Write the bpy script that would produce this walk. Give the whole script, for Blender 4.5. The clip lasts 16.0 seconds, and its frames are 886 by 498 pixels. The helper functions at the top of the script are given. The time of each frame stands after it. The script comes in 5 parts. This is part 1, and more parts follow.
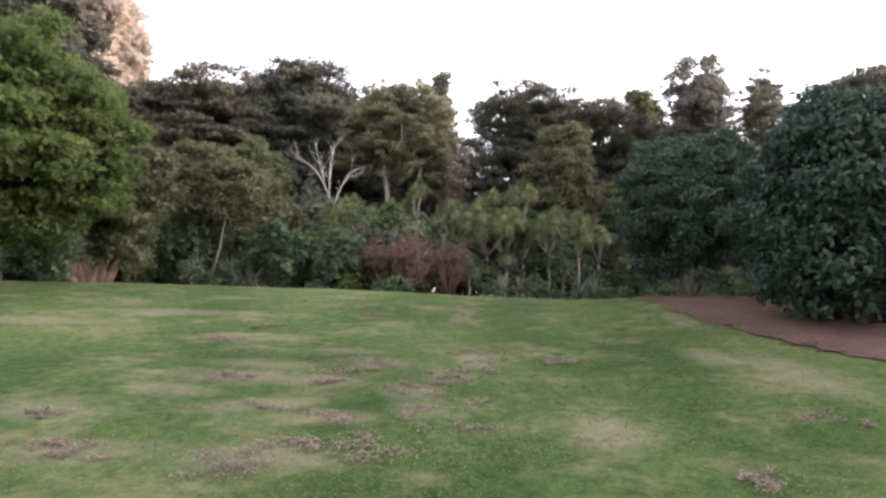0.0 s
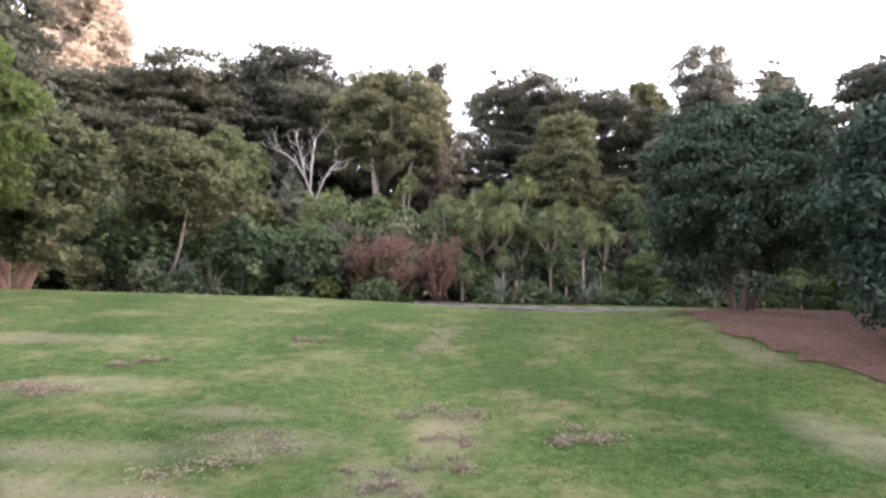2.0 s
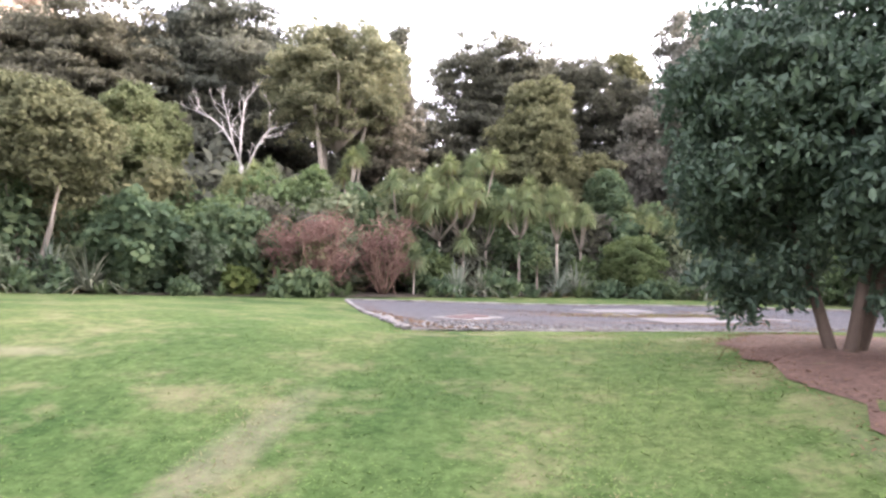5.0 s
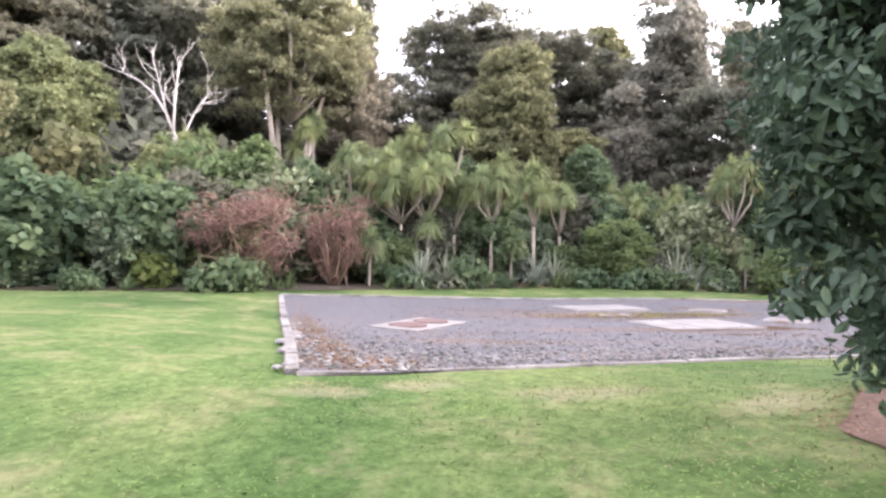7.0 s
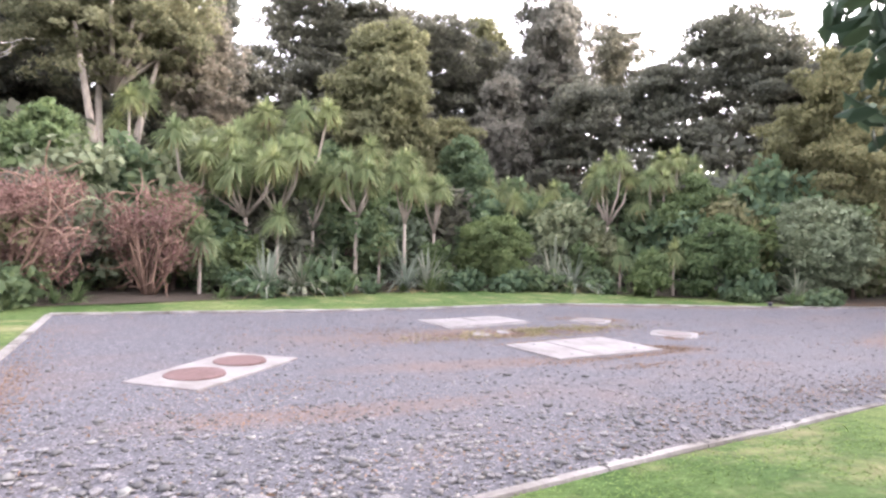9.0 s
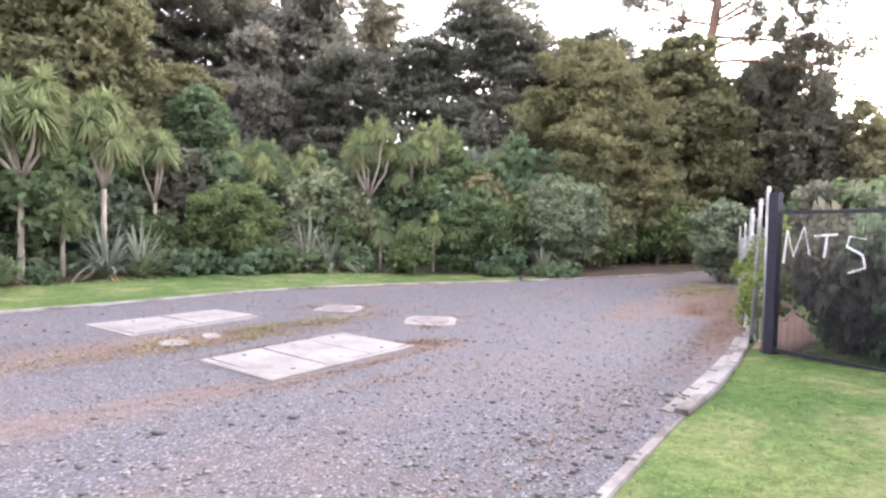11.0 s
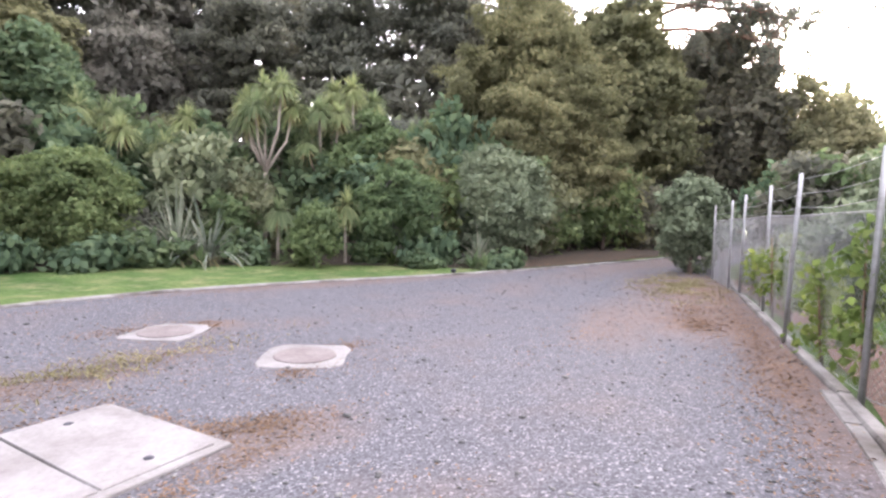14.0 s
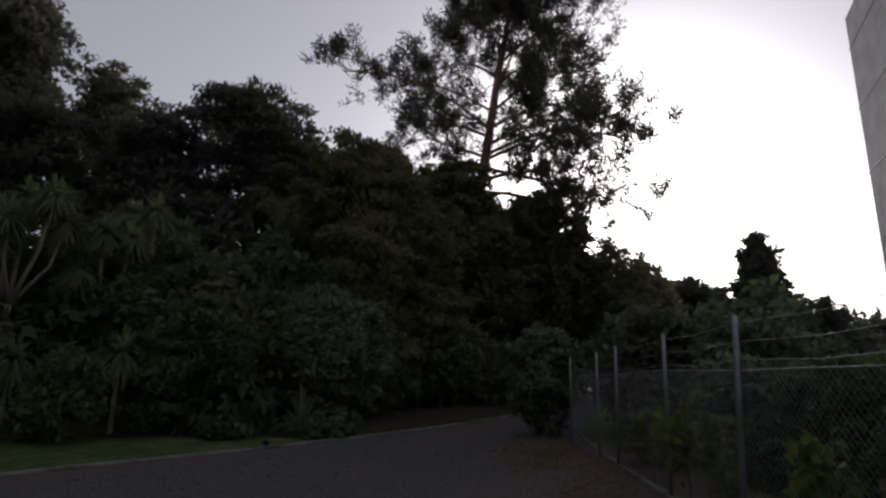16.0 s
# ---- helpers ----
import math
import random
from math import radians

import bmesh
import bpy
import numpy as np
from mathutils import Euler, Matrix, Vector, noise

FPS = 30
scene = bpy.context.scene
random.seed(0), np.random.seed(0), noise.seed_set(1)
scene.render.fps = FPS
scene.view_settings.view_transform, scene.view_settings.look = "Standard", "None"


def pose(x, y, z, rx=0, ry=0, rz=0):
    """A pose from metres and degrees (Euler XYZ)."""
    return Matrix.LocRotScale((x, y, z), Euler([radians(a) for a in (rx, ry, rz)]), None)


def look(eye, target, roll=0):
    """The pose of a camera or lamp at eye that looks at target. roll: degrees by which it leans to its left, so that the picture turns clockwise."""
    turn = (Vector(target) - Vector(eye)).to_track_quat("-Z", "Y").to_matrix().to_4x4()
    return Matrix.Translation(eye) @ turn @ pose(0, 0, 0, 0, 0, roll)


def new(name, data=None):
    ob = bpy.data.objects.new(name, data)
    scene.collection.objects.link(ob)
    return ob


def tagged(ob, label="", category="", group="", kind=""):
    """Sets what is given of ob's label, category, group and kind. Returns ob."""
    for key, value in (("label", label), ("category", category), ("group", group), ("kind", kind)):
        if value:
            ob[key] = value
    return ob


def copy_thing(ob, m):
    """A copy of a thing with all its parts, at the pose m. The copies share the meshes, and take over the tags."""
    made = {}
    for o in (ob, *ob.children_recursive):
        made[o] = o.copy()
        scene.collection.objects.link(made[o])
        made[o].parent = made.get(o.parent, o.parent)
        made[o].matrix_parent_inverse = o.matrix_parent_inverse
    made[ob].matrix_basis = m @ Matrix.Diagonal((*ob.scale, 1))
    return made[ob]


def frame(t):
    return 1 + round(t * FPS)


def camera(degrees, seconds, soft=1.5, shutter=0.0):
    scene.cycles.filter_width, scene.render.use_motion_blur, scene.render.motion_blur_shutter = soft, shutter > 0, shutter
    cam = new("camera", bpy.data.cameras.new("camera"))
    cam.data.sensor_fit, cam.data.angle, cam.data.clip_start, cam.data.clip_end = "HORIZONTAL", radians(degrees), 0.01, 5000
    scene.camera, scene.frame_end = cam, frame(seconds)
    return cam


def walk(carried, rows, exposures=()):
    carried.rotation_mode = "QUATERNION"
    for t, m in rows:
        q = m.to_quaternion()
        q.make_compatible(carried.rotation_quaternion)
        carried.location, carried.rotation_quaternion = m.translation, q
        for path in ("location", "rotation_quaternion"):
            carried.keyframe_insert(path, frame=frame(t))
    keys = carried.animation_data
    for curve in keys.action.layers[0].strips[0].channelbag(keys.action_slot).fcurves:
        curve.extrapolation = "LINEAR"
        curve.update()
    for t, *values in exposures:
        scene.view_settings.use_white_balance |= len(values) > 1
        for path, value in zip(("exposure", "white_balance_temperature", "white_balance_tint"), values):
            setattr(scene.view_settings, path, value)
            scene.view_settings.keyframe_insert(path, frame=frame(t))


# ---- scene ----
cam = camera(78.5, 16.0, soft=2.5)
METRES, EYE, TILT, LEAN, TURN = 20.0, 0.374, 4.5, -0.8, 0.0
ROWS = [
    (0.0, 0.0, 0.0, 0.0, 0.0, 0.0, -0.0),
    (0.5, 0.0033, 0.0329, 0.0007, 0.01, 0.01, -0.01),
    (1.0, 0.008, 0.0659, 0.0006, -0.03, -0.01, -0.04),
    (1.5, 0.0131, 0.1003, -0.0009, -0.02, -0.01, -0.06),
    (2.0, 0.0205, 0.1333, -0.0009, -0.09, 0.0, -0.07),
    (2.5, 0.0279, 0.1669, -0.0018, -0.43, -0.07, -0.15),
    (3.0, 0.035, 0.1987, -0.0014, -1.03, -0.22, -0.25),
    (3.5, 0.0434, 0.2332, -0.0019, -1.59, -0.43, -0.3),
    (4.0, 0.0509, 0.2657, -0.0007, -2.06, -0.78, -0.36),
    (6.5, 0.0931, 0.4273, 0.0015, -4.53, -3.61, -0.67),
    (7.0, 0.0999, 0.4591, 0.0013, -5.37, -3.83, -0.76),
    (7.5, 0.1089, 0.4886, 0.0031, -6.37, -3.97, -0.89),
    (8.0, 0.121, 0.5183, 0.0043, -7.51, -4.07, -1.01),
    (8.5, 0.1338, 0.5474, 0.0053, -11.26, -4.08, -1.38),
    (9.0, 0.1488, 0.575, 0.0044, -17.75, -4.34, -1.95),
    (9.5, 0.1657, 0.6008, 0.0017, -26.31, -4.57, -2.64),
    (10.0, 0.187, 0.623, -0.0012, -33.3, -5.03, -3.06),
    (12.5, 0.2969, 0.7153, -0.0086, -45.49, -6.73, -3.85),
    (13.0, 0.3178, 0.734, -0.0126, -46.47, -7.13, -3.91),
    (13.5, 0.3422, 0.7512, -0.0149, -47.41, -7.21, -3.89),
    (14.0, 0.3647, 0.7716, -0.0175, -48.37, -7.04, -3.95),
    (14.5, 0.3856, 0.7903, -0.02, -49.86, -5.04, -4.13),
    (15.0, 0.4051, 0.8079, -0.0215, -52.71, 1.13, -4.55),
    (15.5, 0.4263, 0.8241, -0.0236, -60.72, 6.89, -5.08),
    (16.0, 0.4483, 0.8398, -0.0243, -66.44, 10.4, -5.24),
]
EXPOSURES = [(0.0, 3.2, 6650, 24), (2.0, 3.65, 6650, 24), (4.0, 4.22, 6650, 24), (7.0, 4.62, 6650, 24), (9.0, 4.66, 6650, 24), (12.5, 4.68, 6650, 23), (14.5, 4.68, 6650, 22), (15.0, 4.36, 6650, 20), (15.3, 3.65, 6650, 19), (15.6, 1.8, 6650, 18), (16.0, 0.2, 6350, 18)]
walk(cam, [(t, pose(0, 0, EYE, TILT, LEAN, TURN) @ pose(METRES * x, METRES * y, METRES * z, 90 + pitch, roll, yaw)) for t, x, y, z, yaw, pitch, roll in ROWS], EXPOSURES)

# ---- light: pale evening sky, the sun low behind thin cloud to the east of the drive ----
world = bpy.data.worlds.new("evening_sky")
scene.world = world
world.use_nodes = True
wn, wl = world.node_tree.nodes, world.node_tree.links
sky = wn.new("ShaderNodeTexSky")
sky.sky_type, sky.sun_disc = "NISHITA", False
sky.sun_elevation, sky.sun_rotation = radians(17), radians(85)
sky.dust_density, sky.ozone_density, sky.air_density = 2.8, 2.0, 1.0
hsv = wn.new("ShaderNodeHueSaturation")
hsv.inputs["Saturation"].default_value = 0.3
wl.new(sky.outputs[0], hsv.inputs["Color"])
cloud = wn.new("ShaderNodeMix")
cloud.data_type = "RGBA"
cloud.inputs[0].default_value = 0.3
cloud.inputs[7].default_value = (3.6, 3.65, 3.9, 1)
wl.new(hsv.outputs[0], cloud.inputs[6])
wl.new(cloud.outputs[2], wn["Background"].inputs[0])
wn["Background"].inputs[1].default_value = 0.1
sun = new("sun", bpy.data.lights.new("sun", "SUN"))
sun.data.energy, sun.data.angle, sun.data.color = 0.3, radians(20), (1.0, 0.93, 0.84)
sun.matrix_world = look((60, 5, 20), (0, 0, 0))


# ---- materials ----
def material(name, rough=0.8, spec=0.3):
    m = bpy.data.materials.new(name)
    m.use_nodes = True
    b = m.node_tree.nodes["Principled BSDF"]
    b.inputs["Roughness"].default_value = rough
    b.inputs["Specular IOR Level"].default_value = spec
    return m, m.node_tree.nodes, m.node_tree.links, b


def ramp_node(n, stops):
    r = n.new("ShaderNodeValToRGB")
    while len(r.color_ramp.elements) < len(stops):
        r.color_ramp.elements.new(0.5)
    for e, (p, c) in zip(r.color_ramp.elements, stops):
        e.position, e.color = p, (*c, 1)
    return r


def noise_node(n, l, scale, detail=4, rough=0.6, coord=None, stretch=None):
    t = n.new("ShaderNodeTexNoise")
    t.inputs["Scale"].default_value, t.inputs["Detail"].default_value, t.inputs["Roughness"].default_value = scale, detail, rough
    c = coord or n.new("ShaderNodeTexCoord").outputs["Object"]
    if stretch:
        mp = n.new("ShaderNodeMapping")
        mp.inputs["Scale"].default_value = stretch
        l.new(c, mp.inputs[0])
        c = mp.outputs[0]
    l.new(c, t.inputs["Vector"])
    return t


def mixed(n, l, fac, a, b, mode="MIX"):
    m = n.new("ShaderNodeMix")
    m.data_type, m.blend_type = "RGBA", mode
    for sock, v in ((m.inputs[0], fac), (m.inputs[6], a), (m.inputs[7], b)):
        if isinstance(v, (int, float)):
            sock.default_value = v
        elif isinstance(v, tuple):
            sock.default_value = (*v, 1)
        else:
            l.new(v, sock)
    return m.outputs[2]


def bumped(n, l, b, height, strength=0.4, dist=0.02):
    k = n.new("ShaderNodeBump")
    k.inputs["Strength"].default_value, k.inputs["Distance"].default_value = strength, dist
    l.new(height, k.inputs["Height"])
    l.new(k.outputs[0], b.inputs["Normal"])


def leafy(name, dark, mid, light, rough=0.55, spec=0.35, through_light=0.25, patch=0.9):
    """Foliage: each leaf its own shade, whole boughs a little apart, light passing through the blade."""
    m, n, l, b = material(name, min(0.9, rough + 0.1), spec * 0.6)
    geo = n.new("ShaderNodeNewGeometry")
    r = ramp_node(n, [(0.0, tuple(0.5 * (p + q) for p, q in zip(dark, mid))), (0.5, mid), (1.0, tuple(0.4 * p + 0.6 * q for p, q in zip(mid, light)))])
    l.new(geo.outputs["Random Per Island"], r.inputs[0])
    big = noise_node(n, l, patch, 2)
    shade = ramp_node(n, [(0.3, (0.75, 0.78, 0.76)), (0.7, (1.2, 1.16, 1.06))])
    l.new(big.outputs[0], shade.inputs[0])
    col = mixed(n, l, 1.0, r.outputs[0], shade.outputs[0], "MULTIPLY")
    info = n.new("ShaderNodeObjectInfo")
    tint = ramp_node(n, [(0.0, (0.85, 0.9, 0.9)), (1.0, (1.12, 1.06, 0.95))])
    l.new(info.outputs["Random"], tint.inputs[0])
    col = mixed(n, l, 1.0, col, tint.outputs[0], "MULTIPLY")
    l.new(col, b.inputs["Base Color"])
    tr = n.new("ShaderNodeBsdfTranslucent")
    l.new(col, tr.inputs[0])
    mx = n.new("ShaderNodeMixShader")
    mx.inputs[0].default_value = min(0.6, through_light * 1.7)
    l.new(b.outputs[0], mx.inputs[1])
    l.new(tr.outputs[0], mx.inputs[2])
    l.new(mx.outputs[0], n["Material Output"].inputs[0])
    return m


def barky(name, a, c, scale=6.0):
    m, n, l, b = material(name, 0.9, 0.2)
    t = noise_node(n, l, scale, 6, 0.7, stretch=(1, 1, 0.25))
    r = ramp_node(n, [(0.3, a), (0.7, c)])
    l.new(t.outputs[0], r.inputs[0])
    l.new(r.outputs[0], b.inputs["Base Color"])
    bumped(n, l, b, t.outputs[0], 0.6, 0.03)
    return m


def grainy(name, a, c, scale=20.0, rough=0.85, bump=0.4, stain=(0.75, 0.72, 0.7), big=1.2, dist=0.01, metal=0.0):
    m, n, l, b = material(name, rough, 0.3)
    b.inputs["Metallic"].default_value = metal
    t = noise_node(n, l, scale, 6, 0.7)
    r = ramp_node(n, [(0.3, a), (0.7, c)])
    l.new(t.outputs[0], r.inputs[0])
    g = noise_node(n, l, big, 5, 0.65)
    st = ramp_node(n, [(0.35, stain), (0.6, (1, 1, 1))])
    l.new(g.outputs[0], st.inputs[0])
    l.new(mixed(n, l, 1.0, r.outputs[0], st.outputs[0], "MULTIPLY"), b.inputs["Base Color"])
    bumped(n, l, b, t.outputs[0], bump, dist)
    return m


def spot_mask(n, l, co, ragged, dx, dy, da, db, turn, most=0.8):
    """A stain with a ragged outline: centre, half-widths, turn."""
    mp = n.new("ShaderNodeMapping")
    mp.vector_type = "TEXTURE"
    mp.inputs["Location"].default_value, mp.inputs["Rotation"].default_value, mp.inputs["Scale"].default_value = (dx, dy, 0), (0, 0, radians(turn)), (da * 2.2, db * 2.2, 50)
    l.new(co, mp.inputs[0])
    g = n.new("ShaderNodeTexGradient")
    g.gradient_type = "SPHERICAL"
    l.new(mp.outputs[0], g.inputs[0])
    mul = n.new("ShaderNodeMath")
    mul.operation = "MULTIPLY"
    l.new(g.outputs["Fac"], mul.inputs[0])
    l.new(ragged.outputs[0], mul.inputs[1])
    cut = ramp_node(n, [(0.1, (0, 0, 0)), (0.36, (most, most, most))])
    l.new(mul.outputs[0], cut.inputs[0])
    return cut.outputs[0]


WORN = [(1.52, 12.77, 0.26, 0.1, 0), (3.34, 12.75, 0.4, 0.14, 5), (2.21, 12.98, 0.22, 0.1, 0), (0.36, 9.75, 0.13, 0.7, -15), (-2.1, 11.4, 0.4, 0.12, 0), (-2.0, 5.58, 0.5, 0.2, 8), (-1.14, 5.53, 0.3, 0.16, 0), (-0.76, 6.43, 0.4, 0.2, 0),
        (-0.28, 5.3, 0.2, 0.26, 0), (-0.16, 4.7, 0.2, 0.16, 0), (0.08, 5.86, 0.24, 0.2, 0), (0.46, 6.7, 0.2, 0.36, 0), (-1.62, 4.72, 0.42, 0.15, 20), (-0.86, 4.46, 0.28, 0.15, 0), (-2.55, 7.4, 0.55, 0.18, 10), (-1.23, 6.96, 0.35, 0.12, 0),
        (-1.9, 6.12, 0.5, 0.15, 5), (-2.48, 5.04, 0.34, 0.15, 0), (-3.05, 4.32, 0.4, 0.15, 0), (-2.38, 3.6, 0.4, 0.16, 10), (-5.8, 7.7, 0.9, 0.2, 8), (1.24, 4.07, 0.25, 0.3, 0), (3.5, 5.4, 0.22, 0.7, 0), (-1.2, 3.6, 0.45, 0.18, 0),
        (3.08, 6.3, 0.2, 0.4, 0), (-4.2, 8.8, 0.9, 0.2, 10), (3.75, 8.6, 0.14, 0.6, 0), (4.4, 12.3, 0.3, 0.15, 30)]


def lawn_material():
    """Mown grass: fresh and dull green in broad drifts, straw-coloured worn spots, thin bare soil."""
    m, n, l, b = material("lawn_grass", 0.95, 0.1)
    co = n.new("ShaderNodeTexCoord").outputs["Object"]
    drift = noise_node(n, l, 0.42, 5, 0.6, co, (1.1, 0.55, 1))
    green = ramp_node(n, [(0.36, (0.030, 0.062, 0.018)), (0.5, (0.055, 0.090, 0.030)), (0.66, (0.090, 0.116, 0.046))])
    l.new(drift.outputs[0], green.inputs[0])
    fine = noise_node(n, l, 26, 5, 0.75, co)
    fr = ramp_node(n, [(0.3, (0.6, 0.62, 0.55)), (0.7, (1.3, 1.28, 1.2))])
    l.new(fine.outputs[0], fr.inputs[0])
    col = mixed(n, l, 1.0, green.outputs[0], fr.outputs[0], "MULTIPLY")
    clump = noise_node(n, l, 10, 3, 0.55, co)
    cr = ramp_node(n, [(0.35, (0.72, 0.78, 0.7)), (0.65, (1.22, 1.18, 1.2))])
    l.new(clump.outputs[0], cr.inputs[0])
    col = mixed(n, l, 1.0, col, cr.outputs[0], "MULTIPLY")
    worn = noise_node(n, l, 1.5, 8, 0.72, co, (0.8, 1.0, 1))
    wr = ramp_node(n, [(0.5, (0, 0, 0)), (0.7, (0.6, 0.6, 0.6))])
    l.new(worn.outputs[0], wr.inputs[0])
    col = mixed(n, l, wr.outputs[0], col, (0.207, 0.176, 0.104))
    ragged = noise_node(n, l, 5.5, 8, 0.8, co)
    for dx, dy, da, db, turn in WORN:
        col = mixed(n, l, spot_mask(n, l, co, ragged, dx, dy, da, db, turn, 0.3), col, (0.25, 0.205, 0.155))
    l.new(col, b.inputs["Base Color"])
    bumped(n, l, b, fine.outputs[0], 0.5, 0.025)
    return m


DRIFTS = [(6.0, 20.45, 2.3, 0.45, 8), (17.4, 18.35, 2.6, 0.7, 21), (12.0, 15.95, 2.2, 0.16, 15), (14.6, 18.5, 1.4, 0.45, 20), (3.6, 15.9, 1.2, 0.22, 8), (9.1, 18.35, 0.5, 0.3, 0), (1.15, 15.0, 0.18, 1.1, 14), (10.2, 22.0, 0.5, 0.35, 0),
          (14.0, 24.3, 4.0, 0.35, -14), (5.5, 17.9, 1.3, 0.25, 4), (1.7, 14.0, 0.45, 0.25, 10), (26, 21.6, 6.0, 0.7, 0), (18.8, 19.1, 2.0, 0.8, 20), (14.7, 17.5, 0.9, 0.4, 20), (15.6, 17.3, 3.2, 0.22, 21), (13.0, 16.35, 1.4, 0.2, 17)]


def gravel_material():
    """Grey crushed stone, rusty with needles and silt in drifts, paler where it is packed."""
    m, n, l, b = material("grey_gravel", 0.95, 0.15)
    co = n.new("ShaderNodeTexCoord").outputs["Object"]
    v = n.new("ShaderNodeTexVoronoi")
    v.inputs["Scale"].default_value = 80
    l.new(co, v.inputs["Vector"])
    sep = n.new("ShaderNodeSeparateColor")
    l.new(v.outputs["Color"], sep.inputs[0])
    st = ramp_node(n, [(0.0, (0.036, 0.036, 0.040)), (0.5, (0.063, 0.063, 0.071)), (0.9, (0.088, 0.087, 0.096)), (1.0, (0.197, 0.194, 0.197))])
    l.new(sep.outputs[0], st.inputs[0])
    drift = noise_node(n, l, 0.45, 6, 0.65, co)
    dr = ramp_node(n, [(0.5, (0, 0, 0)), (0.72, (0.32, 0.32, 0.32))])
    l.new(drift.outputs[0], dr.inputs[0])
    rust = noise_node(n, l, 9, 5, 0.7, co)
    rr = ramp_node(n, [(0.3, (0.072, 0.05, 0.042)), (0.7, (0.14, 0.095, 0.072))])
    l.new(rust.outputs[0], rr.inputs[0])
    col = mixed(n, l, dr.outputs[0], st.outputs[0], rr.outputs[0])
    # drifts of rotted needles: centre, half-widths, turn
    wobble = noise_node(n, l, 2.4, 7, 0.75, co)
    for dx, dy, da, db, turn in DRIFTS:
        col = mixed(n, l, spot_mask(n, l, co, wobble, dx, dy, da, db, turn, 0.42), col, rr.outputs[0])
    l.new(col, b.inputs["Base Color"])
    bumped(n, l, b, rust.outputs[0], 0.35, 0.012)
    return m


LAWN, GRAVEL = lawn_material(), gravel_material()
BLADE = leafy("grass_blades", (0.085, 0.14, 0.042), (0.12, 0.178, 0.06), (0.16, 0.21, 0.085), 0.9, 0.05, 0.02)
STRAW = leafy("dry_grass", (0.153, 0.135, 0.081), (0.207, 0.184, 0.113), (0.270, 0.239, 0.153), 0.9, 0.1, 0.2)
CLIPPING = leafy("withered_clippings", (0.15, 0.115, 0.098), (0.30, 0.245, 0.215), (0.46, 0.385, 0.345), 0.95, 0.05, 0.2)
LITTER = leafy("fallen_leaves", (0.08, 0.049, 0.037), (0.158, 0.1, 0.072), (0.265, 0.178, 0.122), 0.85, 0.15, 0.1)
SOIL = grainy("bark_mulch", (0.052, 0.033, 0.026), (0.161, 0.096, 0.073), 18, 0.95, 0.8, big=2.0, dist=0.02)
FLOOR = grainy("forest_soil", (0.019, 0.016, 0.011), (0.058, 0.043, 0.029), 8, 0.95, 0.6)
CONCRETE = grainy("weathered_concrete", (0.138, 0.131, 0.128), (0.189, 0.182, 0.180), 30, 0.9, 0.3, (0.671, 0.645, 0.628), 1.6, 0.004)
KERB = grainy("kerb_concrete", (0.139, 0.133, 0.128), (0.206, 0.197, 0.188), 25, 0.9, 0.4, (0.314, 0.286, 0.257), 1.5, 0.006)
IRON = grainy("rusty_iron_lid", (0.065, 0.039, 0.037), (0.116, 0.069, 0.065), 24, 0.75, 0.4, big=3.0, dist=0.004)
STONE = grainy("crushed_stone", (0.080, 0.080, 0.085), (0.200, 0.195, 0.195), 9, 0.9, 0.5, big=3.0)
GALV = grainy("galvanised_pipe", (0.26, 0.265, 0.27), (0.36, 0.365, 0.375), 12, 0.5, 0.1, big=3.0, metal=0.6)
WIRE = grainy("galvanised_wire", (0.243, 0.251, 0.259), (0.340, 0.348, 0.356), 12, 0.55, 0.0, metal=0.5)
BLACK = grainy("black_powder_coat", (0.012, 0.012, 0.02), (0.025, 0.025, 0.035), 15, 0.45, 0.1)
BARK = barky("brown_bark", (0.030, 0.021, 0.017), (0.090, 0.066, 0.051))
PALEBARK = barky("pale_grey_bark", (0.140, 0.119, 0.098), (0.294, 0.259, 0.217))
REDBARK = barky("reddish_bark", (0.1, 0.06, 0.045), (0.24, 0.16, 0.12))
BONE = barky("bleached_dead_wood", (0.26, 0.24, 0.225), (0.46, 0.435, 0.42))
GLOSSY = leafy("glossy_dark_leaves", (0.019, 0.039, 0.032), (0.041, 0.071, 0.053), (0.081, 0.124, 0.082), 0.48, 0.45, 0.18)
TOTARA = leafy("dark_conifer_foliage", (0.068, 0.072, 0.067), (0.124, 0.129, 0.112), (0.2, 0.198, 0.158), 0.75, 0.15, 0.32, 0.4)
OLIVE = leafy("olive_foliage", (0.080, 0.088, 0.058), (0.140, 0.148, 0.092), (0.235, 0.232, 0.142), 0.7, 0.2, 0.3, 0.5)
YELLOWISH = leafy("yellow_green_foliage", (0.105, 0.122, 0.064), (0.172, 0.192, 0.104), (0.28, 0.285, 0.165), 0.65, 0.2, 0.3, 0.5)
FRESH = leafy("fresh_green_leaves", (0.057, 0.090, 0.046), (0.103, 0.149, 0.074), (0.189, 0.235, 0.115), 0.55, 0.3, 0.3, 0.7)
BROAD = leafy("broad_green_leaves", (0.051, 0.085, 0.053), (0.090, 0.138, 0.086), (0.170, 0.217, 0.118), 0.55, 0.3, 0.3, 0.8)
GREYGREEN = leafy("grey_green_leaves", (0.079, 0.103, 0.071), (0.135, 0.166, 0.115), (0.206, 0.238, 0.165), 0.6, 0.3, 0.2, 0.7)
STRAP = leafy("cabbage_tree_leaves", (0.098, 0.136, 0.070), (0.178, 0.222, 0.118), (0.315, 0.345, 0.205), 0.5, 0.35, 0.3, 1.0)
